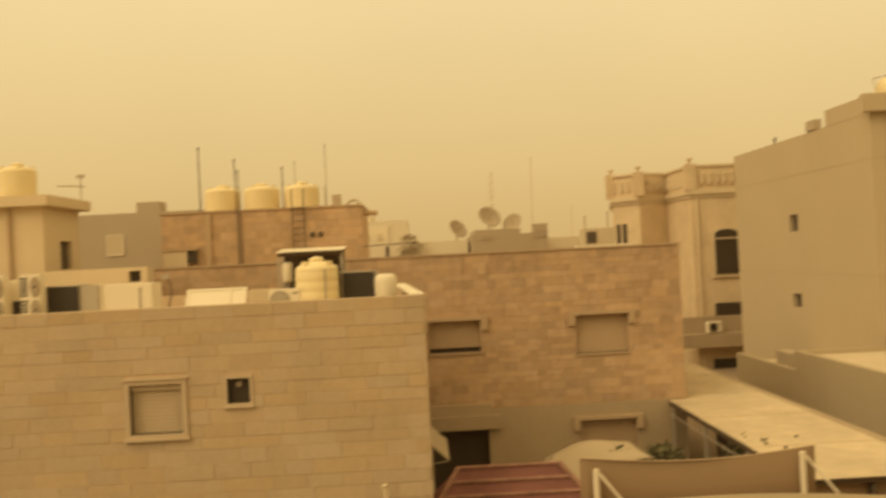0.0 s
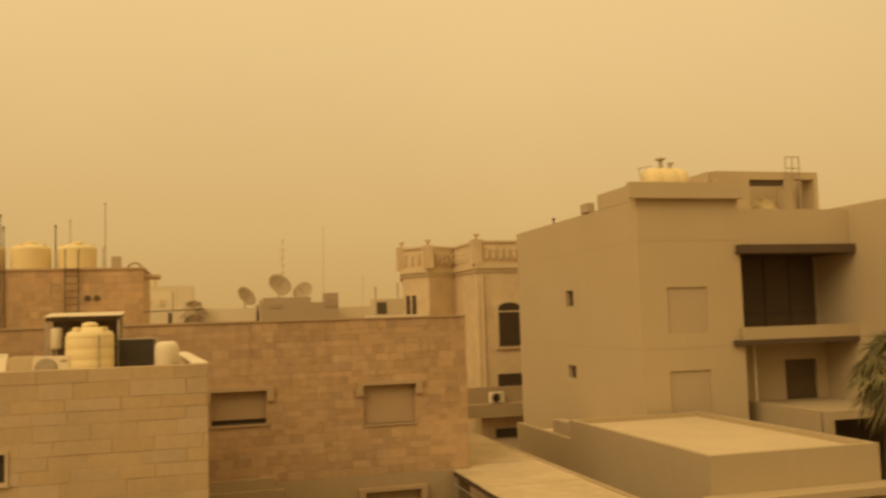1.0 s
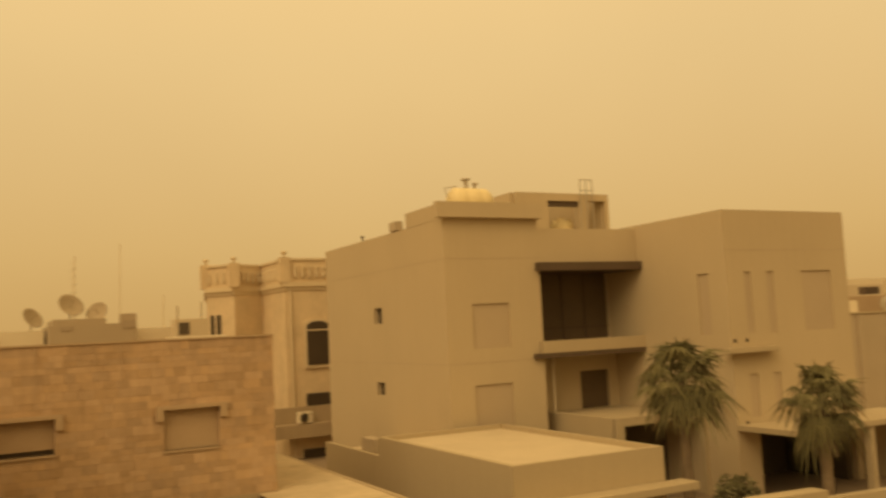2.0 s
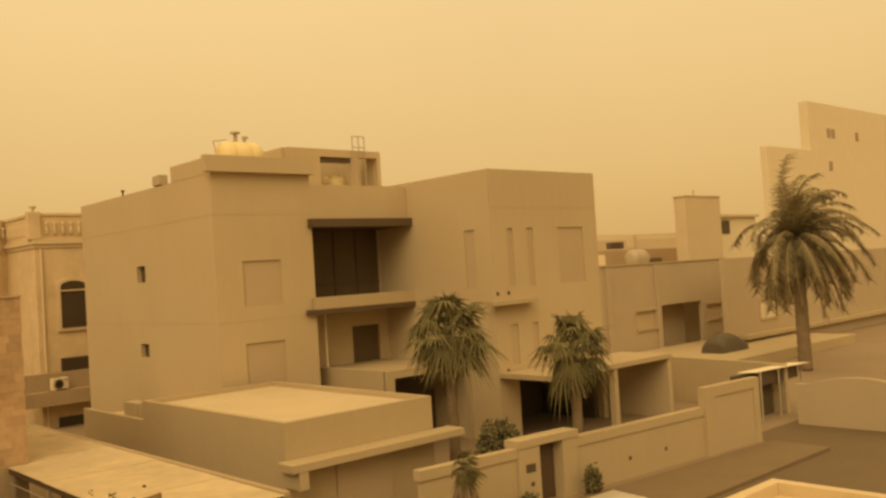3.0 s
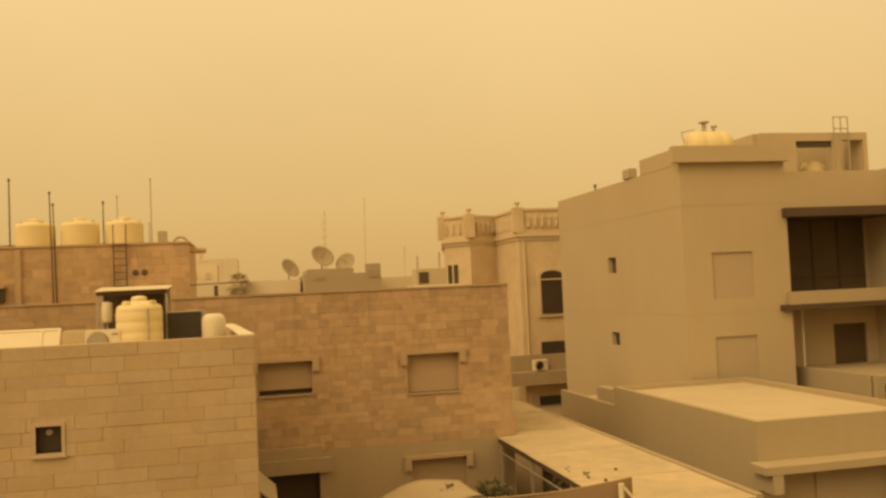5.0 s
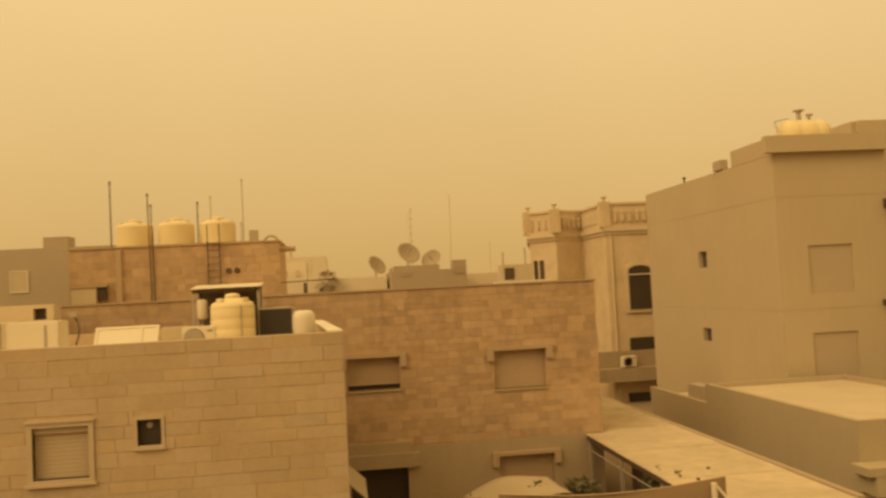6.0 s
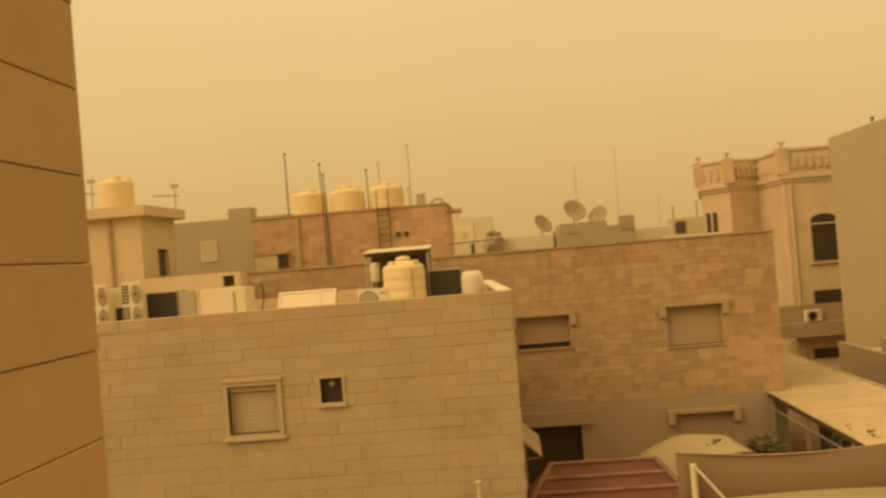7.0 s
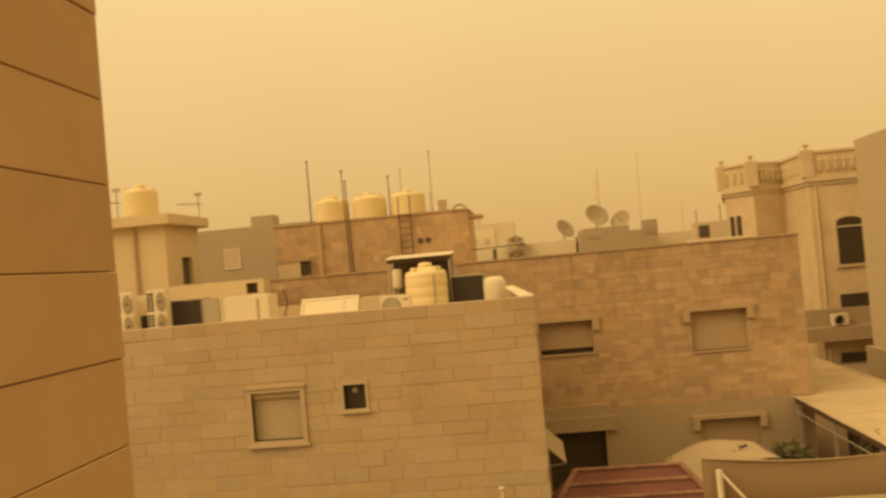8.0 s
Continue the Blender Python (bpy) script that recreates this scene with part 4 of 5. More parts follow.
for x0, y0 in ((12.42, 55.28), (12.72, 54.9)):
    part("window", boxes((x0, x0 + 0.26, y0 - 0.12, y0 + 0.1, 8.9, 10.1)), VOID, k_house, "narrow dark window")
bm = bmesh.new()
rod(bm, (16.0, 50.3, 0), (16.0, 50.3, 11.25), 0.07)
part("downpipe", bm, CREAM, k_house)


enlarge(k_house, 1.2)


def split_unit(label, group="air conditioners"):
    """A small outdoor air-conditioner, 0.82 wide, with one fan, facing -y."""
    t = thing("air_conditioner", label, "air conditioner", group=group)
    part("case", boxes((-0.41, 0.41, -0.16, 0.16, 0.06, 0.64)), WHITE, t, bevel=0.025)
    part("foot", boxes((-0.34, -0.26, -0.17, 0.17, 0, 0.06)), GALV, t)
    part("foot", boxes((0.26, 0.34, -0.17, 0.17, 0, 0.06)), GALV, t)
    bm = bmesh.new()
    lathe(bm, [(0.01, 0.02), (0.25, 0.02), (0.25, 0)], 22)
    bmesh.ops.transform(bm, matrix=pose(-0.12, -0.165, 0.35, 90), verts=bm.verts)
    fan = part("fan_grille", bm, FAN_GREY, t)
    for k in range(3):
        bm = bmesh.new()
        r = 0.08 + 0.065 * k
        lathe(bm, [(r, 0), (r + 0.005, 0.008), (r + 0.010, 0)], 20)
        bmesh.ops.transform(bm, matrix=pose(-0.12, -0.187, 0.35, 90), verts=bm.verts)
        part("ring", bm, GALV, fan)
    part("badge", boxes((0.2, 0.34, -0.168, -0.158, 0.5, 0.55)), FAN_GREY, t)
    return t


unit_1 = split_unit("cream air-conditioner with a round fan on a roof")
unit_1.matrix_basis = pose(-3.50, 22.5, 7.35)
copy_thing(unit_1, pose(19.7, 59.55, 2.48, 0, 0, 10) @ Matrix.Scale(1.3, 4))


def tall_unit(label):
    """A tall outdoor unit with two fans and a slotted side, facing -y."""
    t = thing("air_conditioner", label, "air conditioner", group="tall air conditioners")
    part("case", boxes((-0.27, 0.27, -0.15, 0.15, 0.05, 1.33)), WHITE, t, bevel=0.02)
    part("plinth", boxes((-0.26, 0.26, -0.14, 0.14, 0, 0.05)), GALV, t)
    for z in (0.42, 1.0):
        bm = bmesh.new()
        lathe(bm, [(0.02, 0.0), (0.19, 0), (0.20, 0.02), (0.18, 0.03)], 20)
        bmesh.ops.transform(bm, matrix=Matrix.Translation((0.125, -0.155, z)) @ Matrix.Diagonal((0.62, 1, 1.3, 1)) @ pose(0, 0, 0, 90), verts=bm.verts)
        fan = part("fan_grille", bm, FAN_GREY, t)
        bm = bmesh.new()
        lathe(bm, [(0.03, 0), (0.035, 0.02)], 12)
        bmesh.ops.transform(bm, matrix=pose(0.125, -0.17, z, 90), verts=bm.verts)
        part("hub", bm, BLACK, fan)
    for z0 in (0.18, 0.76):
        for i in range(2):
            for j in range(6):
                part("slot", boxes((-0.25 + 0.1 * i, -0.175 + 0.1 * i, -0.158, -0.148, z0 + 0.085 * j, z0 + 0.085 * j + 0.06)), BLACK, t)
    return t


tall_1 = tall_unit("cream two-fan air-conditioner on a roof")
tall_1.matrix_basis = pose(-10.84, 22.65, 7.35)
copy_thing(tall_1, pose(-9.92, 22.65, 7.35))
mid_box = thing("air_conditioner", "cream condenser box with a dark coil panel", "air conditioner", (-10.45, 23.2, 7.35))
part("case", boxes((-10.68, -10.28, 23.0, 23.4, 7.35, 8.55)), WHITE, mid_box, bevel=0.02)
part("coil", boxes((-10.60, -10.34, 22.98, 23.0, 7.5, 8.0)), BLACK, mid_box)


def coil_unit(x0, x1, y, z1, side):
    t = thing("air_conditioner", "condenser unit with a broad black coil face", "air conditioner", ((x0 + x1) / 2, y, 7.35), group="coil condensers")
    part("case", boxes((x0, x1, y, y + 0.75, 7.38, z1)), GALV, t, bevel=0.015)
    part("coil", boxes((x0 + 0.03, x1 - 0.03, y - 0.012, y + 0.01, 7.42, z1 - 0.03)), BLACK, t, "black finned coil")
    part("end_panel", boxes((x1 + 0.004, x1 + side, y + 0.02, y + 0.7, 7.38, z1 - 0.03)), GALV, t, "grey end panel", bevel=0.01)
    for x in (x0 + 0.1, x1 - 0.1):
        part("foot", boxes((x - 0.04, x + 0.04, y, y + 0.75, 7.35, 7.38)), RUST, t)


coil_unit(-9.70, -8.83, 22.9, 8.34, 0.46)
coil_unit(-2.10, -1.22, 22.9, 8.34, 0.06)
duct = thing("roof_duct", "white boxed duct with a dark joint", "duct", (-7.7, 23.2, 7.35))
part("duct", boxes((-8.35, -7.0, 23.0, 23.8, 7.35, 8.30)), WHITE, duct, bevel=0.03)
part("joint", boxes((-7.36, -7.30, 22.985, 23.0, 7.5, 8.2)), GALV, duct)
part("flange", boxes((-8.38, -8.30, 22.97, 23.83, 7.33, 8.33)), WHITE, duct)
panel = thing("metal_panel", "white framed metal panel leaning on the roof", "panel", (-5.4, 22.4, 7.35))
bm = boxes((-0.75, 0.75, -0.03, 0.03, 0, 0.78))
bmesh.ops.transform(bm, matrix=pose(-5.2, 22.0, 7.42, -35, 0, 0), verts=bm.verts)
sheet = part("sheet", bm, WHITE, panel)
bm = boxes((-0.75, 0.75, -0.05, -0.03, 0.72, 0.78), (-0.75, -0.69, -0.05, -0.03, 0, 0.72), (0.69, 0.75, -0.05, -0.03, 0, 0.72), (0.32, 0.37, -0.05, -0.03, 0, 0.72))
bmesh.ops.transform(bm, matrix=pose(-5.2, 22.0, 7.42, -35, 0, 0), verts=bm.verts)
part("rim", bm, WHITE, panel)
curb_box = thing("roof_upstand", "low cream plastered upstand on the roof", "upstand", (-4.3, 23.5, 7.35))
part("block", boxes((-4.6, -3.9, 23.3, 23.7, 7.35, 7.98)), CREAM, curb_box, bevel=0.02)

shelter = thing("roof_shelter", "small open tank shelter with a corrugated roof", "shelter", (-2.9, 24.2, 7.35))
bm = bmesh.new()
edge = [[bm.verts.new((-3.85 + 1.80 * k / 36, y, z + 0.022 * (k % 2))) for k in range(37)] for y, z in ((23.25, 8.92), (24.35, 9.02))]
for k in range(36):
    bm.faces.new((edge[0][k], edge[0][k + 1], edge[1][k + 1], edge[1][k]))
sheet = part("roof_sheet", bm, WHITE, shelter, "white corrugated roof sheet")
sheet.modifiers.new("thick", "SOLIDIFY").thickness = 0.015
part("fascia", boxes((-3.80, -2.1, 23.36, 23.40, 8.81, 8.90)), BRONZE, shelter)
for x, y in ((-3.78, 23.4), (-2.12, 23.4), (-3.78, 24.2), (-2.12, 24.2)):
    part("post", boxes((x - 0.03, x + 0.03, y - 0.03, y + 0.03, 7.35, 8.90)), GALV, shelter)
part("back_panel", boxes((-3.80, -2.10, 24.24, 24.28, 7.35, 8.97)), BRONZE, shelter, "dark sheet at the back")
heater = thing("water_heater", "white cylindrical water heater under the shelter", "water heater", (-3.58, 23.5, 7.35))
bm = bmesh.new()
lathe(bm, [(0.07, 0), (0.13, 0.03), (0.14, 0.06), (0.14, 0.48), (0.13, 0.51), (0.07, 0.54)], 18, -3.58, 23.5, 8.12)
part("body", bm, WHITE, heater)
bm = bmesh.new()
rod(bm, (-3.58, 23.5, 7.35), (-3.58, 23.5, 8.13), 0.03)
part("stand", bm, GALV, heater)
a_tank = water_tank(0.55, 1.30, "cream-yellow ribbed plastic water tank on a roof")
a_tank.matrix_basis = pose(-2.71, 22.75, 7.35, 0, 0, 20)
bm = bmesh.new()
rod(bm, (-2.64, 22.16, 7.4), (-2.64, 22.16, 8.45), 0.022)
part("pipe", bm, GALV, a_tank)
drum = thing("white_drum", "white upright plastic drum with a rounded shoulder", "drum", (-0.93, 22.95, 7.35))
bm = bmesh.new()
lathe(bm, [(0.27, 0), (0.29, 0.03), (0.295, 0.66), (0.285, 0.76), (0.25, 0.84), (0.19, 0.88), (0.1, 0.89)], 28, -0.96, 22.95, 7.35)
part("drum", bm, WHITE, drum)
cable = thing("roof_cable", "dark cable hanging from a small box", "cable", (-6.6, 22.9, 7.35))
bm = bmesh.new()
pts = [(-6.62, 22.95, 8.42), (-6.52, 22.95, 8.2), (-6.50, 22.95, 8.0), (-6.58, 22.95, 7.7), (-6.55, 22.95, 7.35)]
for p, q in zip(pts, pts[1:]):
    rod(bm, p, q, 0.02)
part("cable", bm, RUST, cable)
part("box", boxes((-6.72, -6.55, 22.9, 23.0, 8.38, 8.50)), GALV, cable)

# ---- yard between the houses ----
shed = thing("tin_shed", "long shed with a dusty corrugated sheet roof", "shed", (10, 30, 0))
S_X0, S_X1, S_Y0, S_Y1, S_Z = 8.50, 12.03, 19.95, 40.5, 3.12
n = 70
cols = [S_X0 + (S_X1 - S_X0) * k / n for k in range(n + 1)]
rows_y = (S_Y0, 23.4, 27.6, 32.0, 36.2, S_Y1)
for r in range(len(rows_y) - 1):
    bm = bmesh.new()
    top = [[bm.verts.new((x, y, S_Z + 0.014 * r + 0.024 * (k % 2))) for k, x in enumerate(cols)] for y in (rows_y[r] - 0.12, rows_y[r + 1])]
    for k in range(n):
        bm.faces.new((top[0][k], top[0][k + 1], top[1][k + 1], top[1][k]))
    sheet = part("roof_sheet", bm, SHEET, shed, "dusty corrugated roof sheet")
    sheet.modifiers.new("thick", "SOLIDIFY").thickness = 0.015
part("eave_beam", boxes((S_X0 + 0.02, S_X0 + 0.10, S_Y0, 30.9, S_Z - 0.16, S_Z - 0.03)), BRONZE, shed)
part("eave_beam", boxes((S_X0 + 0.1, S_X1, S_Y0 + 0.02, S_Y0 + 0.10, S_Z - 0.16, S_Z - 0.03)), BRONZE, shed)
for y in (20.1, 23.6, 27.2, 30.7):
    part("post", boxes((S_X0 + 0.02, S_X0 + 0.12, y - 0.05, y + 0.05, 0, S_Z - 0.16)), GALV, shed)
# wall set back under the roof, shade put into its dark colour
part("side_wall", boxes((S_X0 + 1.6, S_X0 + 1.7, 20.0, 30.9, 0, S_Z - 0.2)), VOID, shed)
part("front_panel", boxes((S_X0 + 0.3, S_X1 - 0.05, S_Y0 + 0.3, S_Y0 + 0.36, 0, S_Z - 0.16)), CANVAS, shed)
bm = bmesh.new()
rod(bm, (S_X0 - 0.1, 30.5, 2.75), (S_X0 - 0.1, 20.2, 2.75), 0.018)
part("rail", bm, GALV, shed)
for x, y in ((10.1, 24.1), (9.3, 22.9)):
    bm = bmesh.new()
    lathe(bm, [(0.045, 0), (0.055, 0.03), (0.03, 0.06)], 8, x, y, S_Z + 0.03)
    tagged(part("stone", bm, RUST), "small dark stone lying on the shed roof", "stone", "stones on the shed roof")
part("gutter_board", boxes((S_X1 + 0.01, S_X1 + 0.2, S_Y0, S_Y1, S_Z - 0.06, S_Z + 0.05)), PLASTER_B, shed)


def shrub(x, y, z, rx, ry, rz, count, seed, label):
    rng = random.Random(seed)
    t = thing("shrub", label, "shrub", (x, y, 0))
    bm = bmesh.new()
    for k in range(5):
        a = rng.uniform(0, 6.28)
        rod(bm, (x, y, 0), (x + 0.5 * rx * math.cos(a), y + 0.5 * ry * math.sin(a), z), 0.03, 0.01, 5)
    part("stems", bm, TRUNK, t)
    bm = bmesh.new()
    for k in range(count):
        while True:
            p = Vector((rng.uniform(-1, 1), rng.uniform(-1, 1), rng.uniform(-1, 1)))
            if p.length < 1 and p.length > 0.45 * rng.random() + 0.2:
                break
        p *= 1.0 + 0.35 * noise.noise(p * 2.2 + Vector((seed, 0, 0)))
        c = Vector((x + p.x * rx, y + p.y * ry, z + p.z * rz))
        d = Vector((rng.uniform(-1, 1), rng.uniform(-1, 1), rng.uniform(-0.4, 1))).normalized()
        s = d.cross(Vector((rng.uniform(-1, 1), rng.uniform(-1, 1), 0.3))).normalized() * 0.045
        q = [c - s * 0.4, c + d * 0.08 - s, c + d * 0.2, c + d * 0.08 + s]
        bm.faces.new([bm.verts.new(v) for v in q])
    part("leaves", bm, LEAF, t)


shrub(5.15, 24.3, 2.72, 0.3, 0.3, 0.36, 260, 3, "dark green shrub beside a white tent")
shrub(6.6, 25.0, 2.55, 0.62, 0.5, 0.34, 460, 4, "dark green shrub before the shed")
shrub(9.0, 24.0, 2.3, 0.5, 2.2, 0.75, 1500, 5, "dark green hedge under the shed roof")

awning = thing("window_awning", "small cream awning on the side of the house", "awning", (0.2, 27, 2.6))
bm = bmesh.new()
prism(bm, [(-0.4, 26.2), (0.55, 26.2), (0.55, 29.2), (-0.4, 29.2)], 2.5, 2.55)
for v in bm.verts:
    v.co.z += 0.95 * (0.55 - v.co.x)
part("cloth", bm, TENT, awning)
bm = bmesh.new()
rod(bm, (0.5, 26.3, 2.5), (-0.5, 26.3, 2.4), 0.02)
part("arm", bm, GALV, awning)

BATTEN = material("worn_maroon_edge", (0.27, 0.15, 0.10), 0.9, 0.5, 9, 2.0, 0.3)
pavilion = thing("maroon_pavilion", "small pavilion with a maroon panelled hip roof", "pavilion", (1.9, 23, 0))
bm = bmesh.new()
low, top = [(-0.05, 21.2), (4.0, 21.2), (4.05, 22.95), (-0.10, 22.95)], [(0.66, 22.0), (3.2, 22.0), (3.2, 22.12), (0.66, 22.12)]
lv, tv = [bm.verts.new((x, y, 2.38)) for x, y in low], [bm.verts.new((x, y, 3.28)) for x, y in top]
for k in range(4):
    bm.faces.new((lv[k], lv[(k + 1) % 4], tv[(k + 1) % 4], tv[k]))
bm.faces.new(tv)
bm.faces.new(lv[::-1])
part("roof", bm, MAROON, pavilion)
for f in (0.02, 0.36, 0.68, 1.0):
    bm = bmesh.new()
    x0, x1, y, z = -0.08 + 0.74 * f, 4.03 - 0.83 * f, 21.2 + 0.8 * f, 2.38 + 0.90 * f
    rod(bm, (x0, y, z + 0.03), (x1, y, z + 0.03), 0.05)
    part("batten", bm, BATTEN, pavilion)
for a, b in (((-0.05, 21.2, 2.42), (0.66, 22.0, 3.32)), ((4.0, 21.2, 2.42), (3.2, 22.0, 3.32))):
    bm = bmesh.new()
    rod(bm, a, b, 0.07)
    part("hip_cap", bm, BATTEN, pavilion)
for x, y in ((0.1, 21.4), (3.75, 21.4), (0.1, 22.8), (3.75, 22.8)):
    part("post", boxes((x - 0.05, x + 0.05, y - 0.05, y + 0.05, 0, 2.45)), GALV, pavilion)

tent = thing("cloth_canopy", "cream cloth canopy with a drooping front", "canopy", (4.6, 25, 0))
bm = bmesh.new()
nx, ny = 16, 6
grid = [[None] * (ny + 1) for k in range(nx + 1)]
for i in range(nx + 1):
    for j in range(ny + 1):
        u, v = i / nx, j / ny
        z = 3.25 + 0.55 * math.sin(math.pi * (0.06 + 0.66 * u)) - 0.62 * (1 - v) ** 1.4 * (1.15 - u) + 0.03 * math.sin(9 * u + 4 * v) - 0.53
        grid[i][j] = bm.verts.new((3.2 + 2.5 * u + 0.25 * (1 - v), 23.4 + 1.7 * v, z - 0.1))
for i in range(nx):
    for j in range(ny):
        bm.faces.new((grid[i][j], grid[i + 1][j], grid[i + 1][j + 1], grid[i][j + 1])).smooth = True
cloth = part("cloth", bm, TENT, tent)
cloth.modifiers.new("thick", "SOLIDIFY").thickness = 0.015
for x, y in ((3.4, 24.9), (5.6, 24.9), (5.6, 23.6)):
    bm = bmesh.new()
    rod(bm, (x, y, 0), (x, y, 2.85), 0.03)
    part("pole", bm, GALV, tent)

screen = thing("canvas_screen", "brown canvas screen stretched between white posts", "screen", (4.2, 14, 3.9))
bm = bmesh.new()
n = 24
lo, hi = [], []
for k in range(n + 1):
    u = k / n
    x = 2.36 + 3.78 * u
    lo.append(bm.verts.new((x, 14.0 + 0.03 * math.sin(7 * u), 3.95)))
    hi.append(bm.verts.new((x, 14.0 + 0.02 * math.sin(5 * u), 5.29 - 0.13 * math.sin(math.pi * u))))
for k in range(n):
    bm.faces.new((lo[k], lo[k + 1], hi[k + 1], hi[k])).smooth = True
cloth = part("canvas", bm, CANVAS, screen)
cloth.modifiers.new("thick", "SOLIDIFY").thickness = 0.012
bm = bmesh.new()
for k in range(n):
    u, w2 = k / n, (k + 1) / n
    rod(bm, (2.36 + 3.78 * u, 13.99, 5.29 - 0.13 * math.sin(math.pi * u)), (2.36 + 3.78 * w2, 13.99, 5.29 - 0.13 * math.sin(math.pi * w2)), 0.012, sides=5)
part("hem_rope", bm, TRIM, screen)
for x, z in ((2.60, 5.12), (5.91, 5.22)):
    bm = bmesh.new()
    rod(bm, (x, 13.9, 3.9), (x, 13.9, z), 0.05, sides=10)
    post = part("post", bm, WHITE, screen, "white round post")
    bm = bmesh.new()
    rod(bm, (x + 0.03, 13.86, z - 0.05), (x + 0.95, 13.5, 3.9), 0.022)
    part("brace", bm, WHITE, post)
tagged(part("yard_wall", boxes((-16, 7.0, 13.3, 14.6, 0, 3.9)), PLASTER_B), "plastered yard wall below the canvas screen", "wall", kind="structure")
shade = thing("shade_cloth", "pale cloth shade with a rounded edge", "shade", (5, 11.5, 3))
bm = bmesh.new()
n = 20
a, b = [], []
for k in range(n + 1):
    u = k / n
    x = 2.2 + 5.0 * u
    a.append(bm.verts.new((x, 12.6, 4.84 + 0.14 * math.sin(math.pi * min(1, 0.12 + u)))))
    b.append(bm.verts.new((x, 9.5, 4.5 + 0.16 * math.sin(math.pi * u))))
for k in range(n):
    bm.faces.new((a[k], a[k + 1], b[k + 1], b[k])).smooth = True
cloth = part("cloth", bm, TENT, shade)
cloth.modifiers.new("thick", "SOLIDIFY").thickness = 0.02
for x in (2.4, 7.0):
    bm = bmesh.new()
    rod(bm, (x, 12.5, 0), (x, 12.5, 4.82), 0.04)
    part("post", bm, WHITE, shade)
pipe = thing("white_pipe", "short white vent pipe with a cap", "pipe", (-1.02, 19.3, 0))
bm = bmesh.new()
rod(bm, (-1.02, 19.3, 0), (-1.02, 19.3, 3.66), 0.06, sides=12)
part("pipe", bm, CREAM, pipe)
bm = bmesh.new()
lathe(bm, [(0.06, 0), (0.075, 0.01), (0.075, 0.06), (0.04, 0.08)], 12, -1.04, 19.3, 3.63)
part("cap", bm, CREAM, pipe)

guard = thing("guard_room", "cream flat roof with a raised rim by the street", "annexe", (17, 7.5, 0))
part("wall", boxes((13.5, 20.45, 4, 10.95, 0, 2.7)), CREAM, guard)
bm = bmesh.new()
wall(bm, 13.4, 20.5, 2.7, 3.0, 10.7, 11.0)
wall(bm, 4.0, 10.7, 2.7, 3.0, 20.2, 20.5, axis="y")
part("rim", bm, CREAM, guard)


# ---- palms ----
def fan_palm(x, y, trunk_h, crown, count, seed, label, wind=0.5, green_mat=FROND, group="fan palms by the villa"):
    rng = random.Random(seed)
    bark = TRUNK if green_mat is FROND else green_mat
    dry_mat = FROND_DRY if green_mat is FROND else green_mat
    t = thing("palm_tree", label, "palm tree", (x, y, 0), group=group)
    bm = bmesh.new()
    prof = [(0.24 - 0.05 * k / 12 + rng.uniform(-0.015, 0.02), trunk_h * k / 12) for k in range(13)]
    lathe(bm, prof, 12, x, y)
    part("trunk", bm, bark, t)
    green, dry, skirt = bmesh.new(), bmesh.new(), bmesh.new()
    top = Vector((x, y, trunk_h))
    for k in range(count):
        u = k / count
        el = math.radians(80 - 142 * u + rng.uniform(-16, 16))
        az = k * 2.399 + rng.uniform(-0.2, 0.2)
        d = Vector((math.cos(az) * math.cos(el), math.sin(az) * math.cos(el), math.sin(el)))
        d = (d + Vector((wind, 0.0, 0)) * 0.55).normalized()
        reach = crown * rng.uniform(0.75, 1.05)
        stem_end = top + d * reach * 0.5 + Vector((0, 0, 0.15))
        bm = dry if (u > 0.6 and rng.random() < 0.22) else green
        rod(bm, top, stem_end, 0.02, 0.012, 4)
        side = d.cross(Vector((0, 0, 1)))
        side = side.normalized() if side.length > 0.05 else Vector((1, 0, 0))
        nrm = side.cross(d)
        tips = 18
        ll = reach * rng.uniform(0.42, 0.58)
        droop = rng.uniform(0.45, 1.2)
        arc = [math.radians(-115 + 230 * j / tips + rng.uniform(-3, 3)) for j in range(tips + 1)]
        ways = [(d * math.cos(a) + side * math.sin(a)).normalized() for a in arc]
        root = bm.verts.new(stem_end)
        ring = [bm.verts.new(stem_end + wd * ll * 0.34 + nrm * (0.06 if j % 2 else 0.0) + Vector((0, 0, -0.08 * droop))) for j, wd in enumerate(ways)]
        for j in range(tips):
            bm.faces.new((root, ring[j], ring[j + 1]))
            wd = (ways[j] + ways[j + 1]).normalized()
            tip = stem_end + wd * ll * rng.uniform(0.85, 1.1) + Vector((wind * 0.3, 0, -ll * droop * rng.uniform(0.6, 1.2)))
            bm.faces.new((ring[j], bm.verts.new(tip), ring[j + 1]))
    for k in range(60):
        az = rng.uniform(0, 6.28)
        z = trunk_h - rng.uniform(0.1, 1.3)
        p = Vector((x + 0.2 * math.cos(az), y + 0.2 * math.sin(az), z))
        q = p + Vector((0.28 * math.cos(az), 0.28 * math.sin(az), -rng.uniform(0.4, 0.9)))
        s = Vector((-math.sin(az), math.cos(az), 0)) * 0.05
        skirt.faces.new([skirt.verts.new(v) for v in (p - s, p + s, q + s * 0.5, q - s * 0.5)])
    part("crown", green, green_mat, t)
    part("dry_fronds", dry, dry_mat, t, "dry yellow fronds")
    part("skirt", skirt, bark, t, "dead brown frond skirt")


fan_palm(24.5, 27.0, 6.0, 2.5, 50, 11, "fan palm with a thick green crown and dry fronds", 0.15)
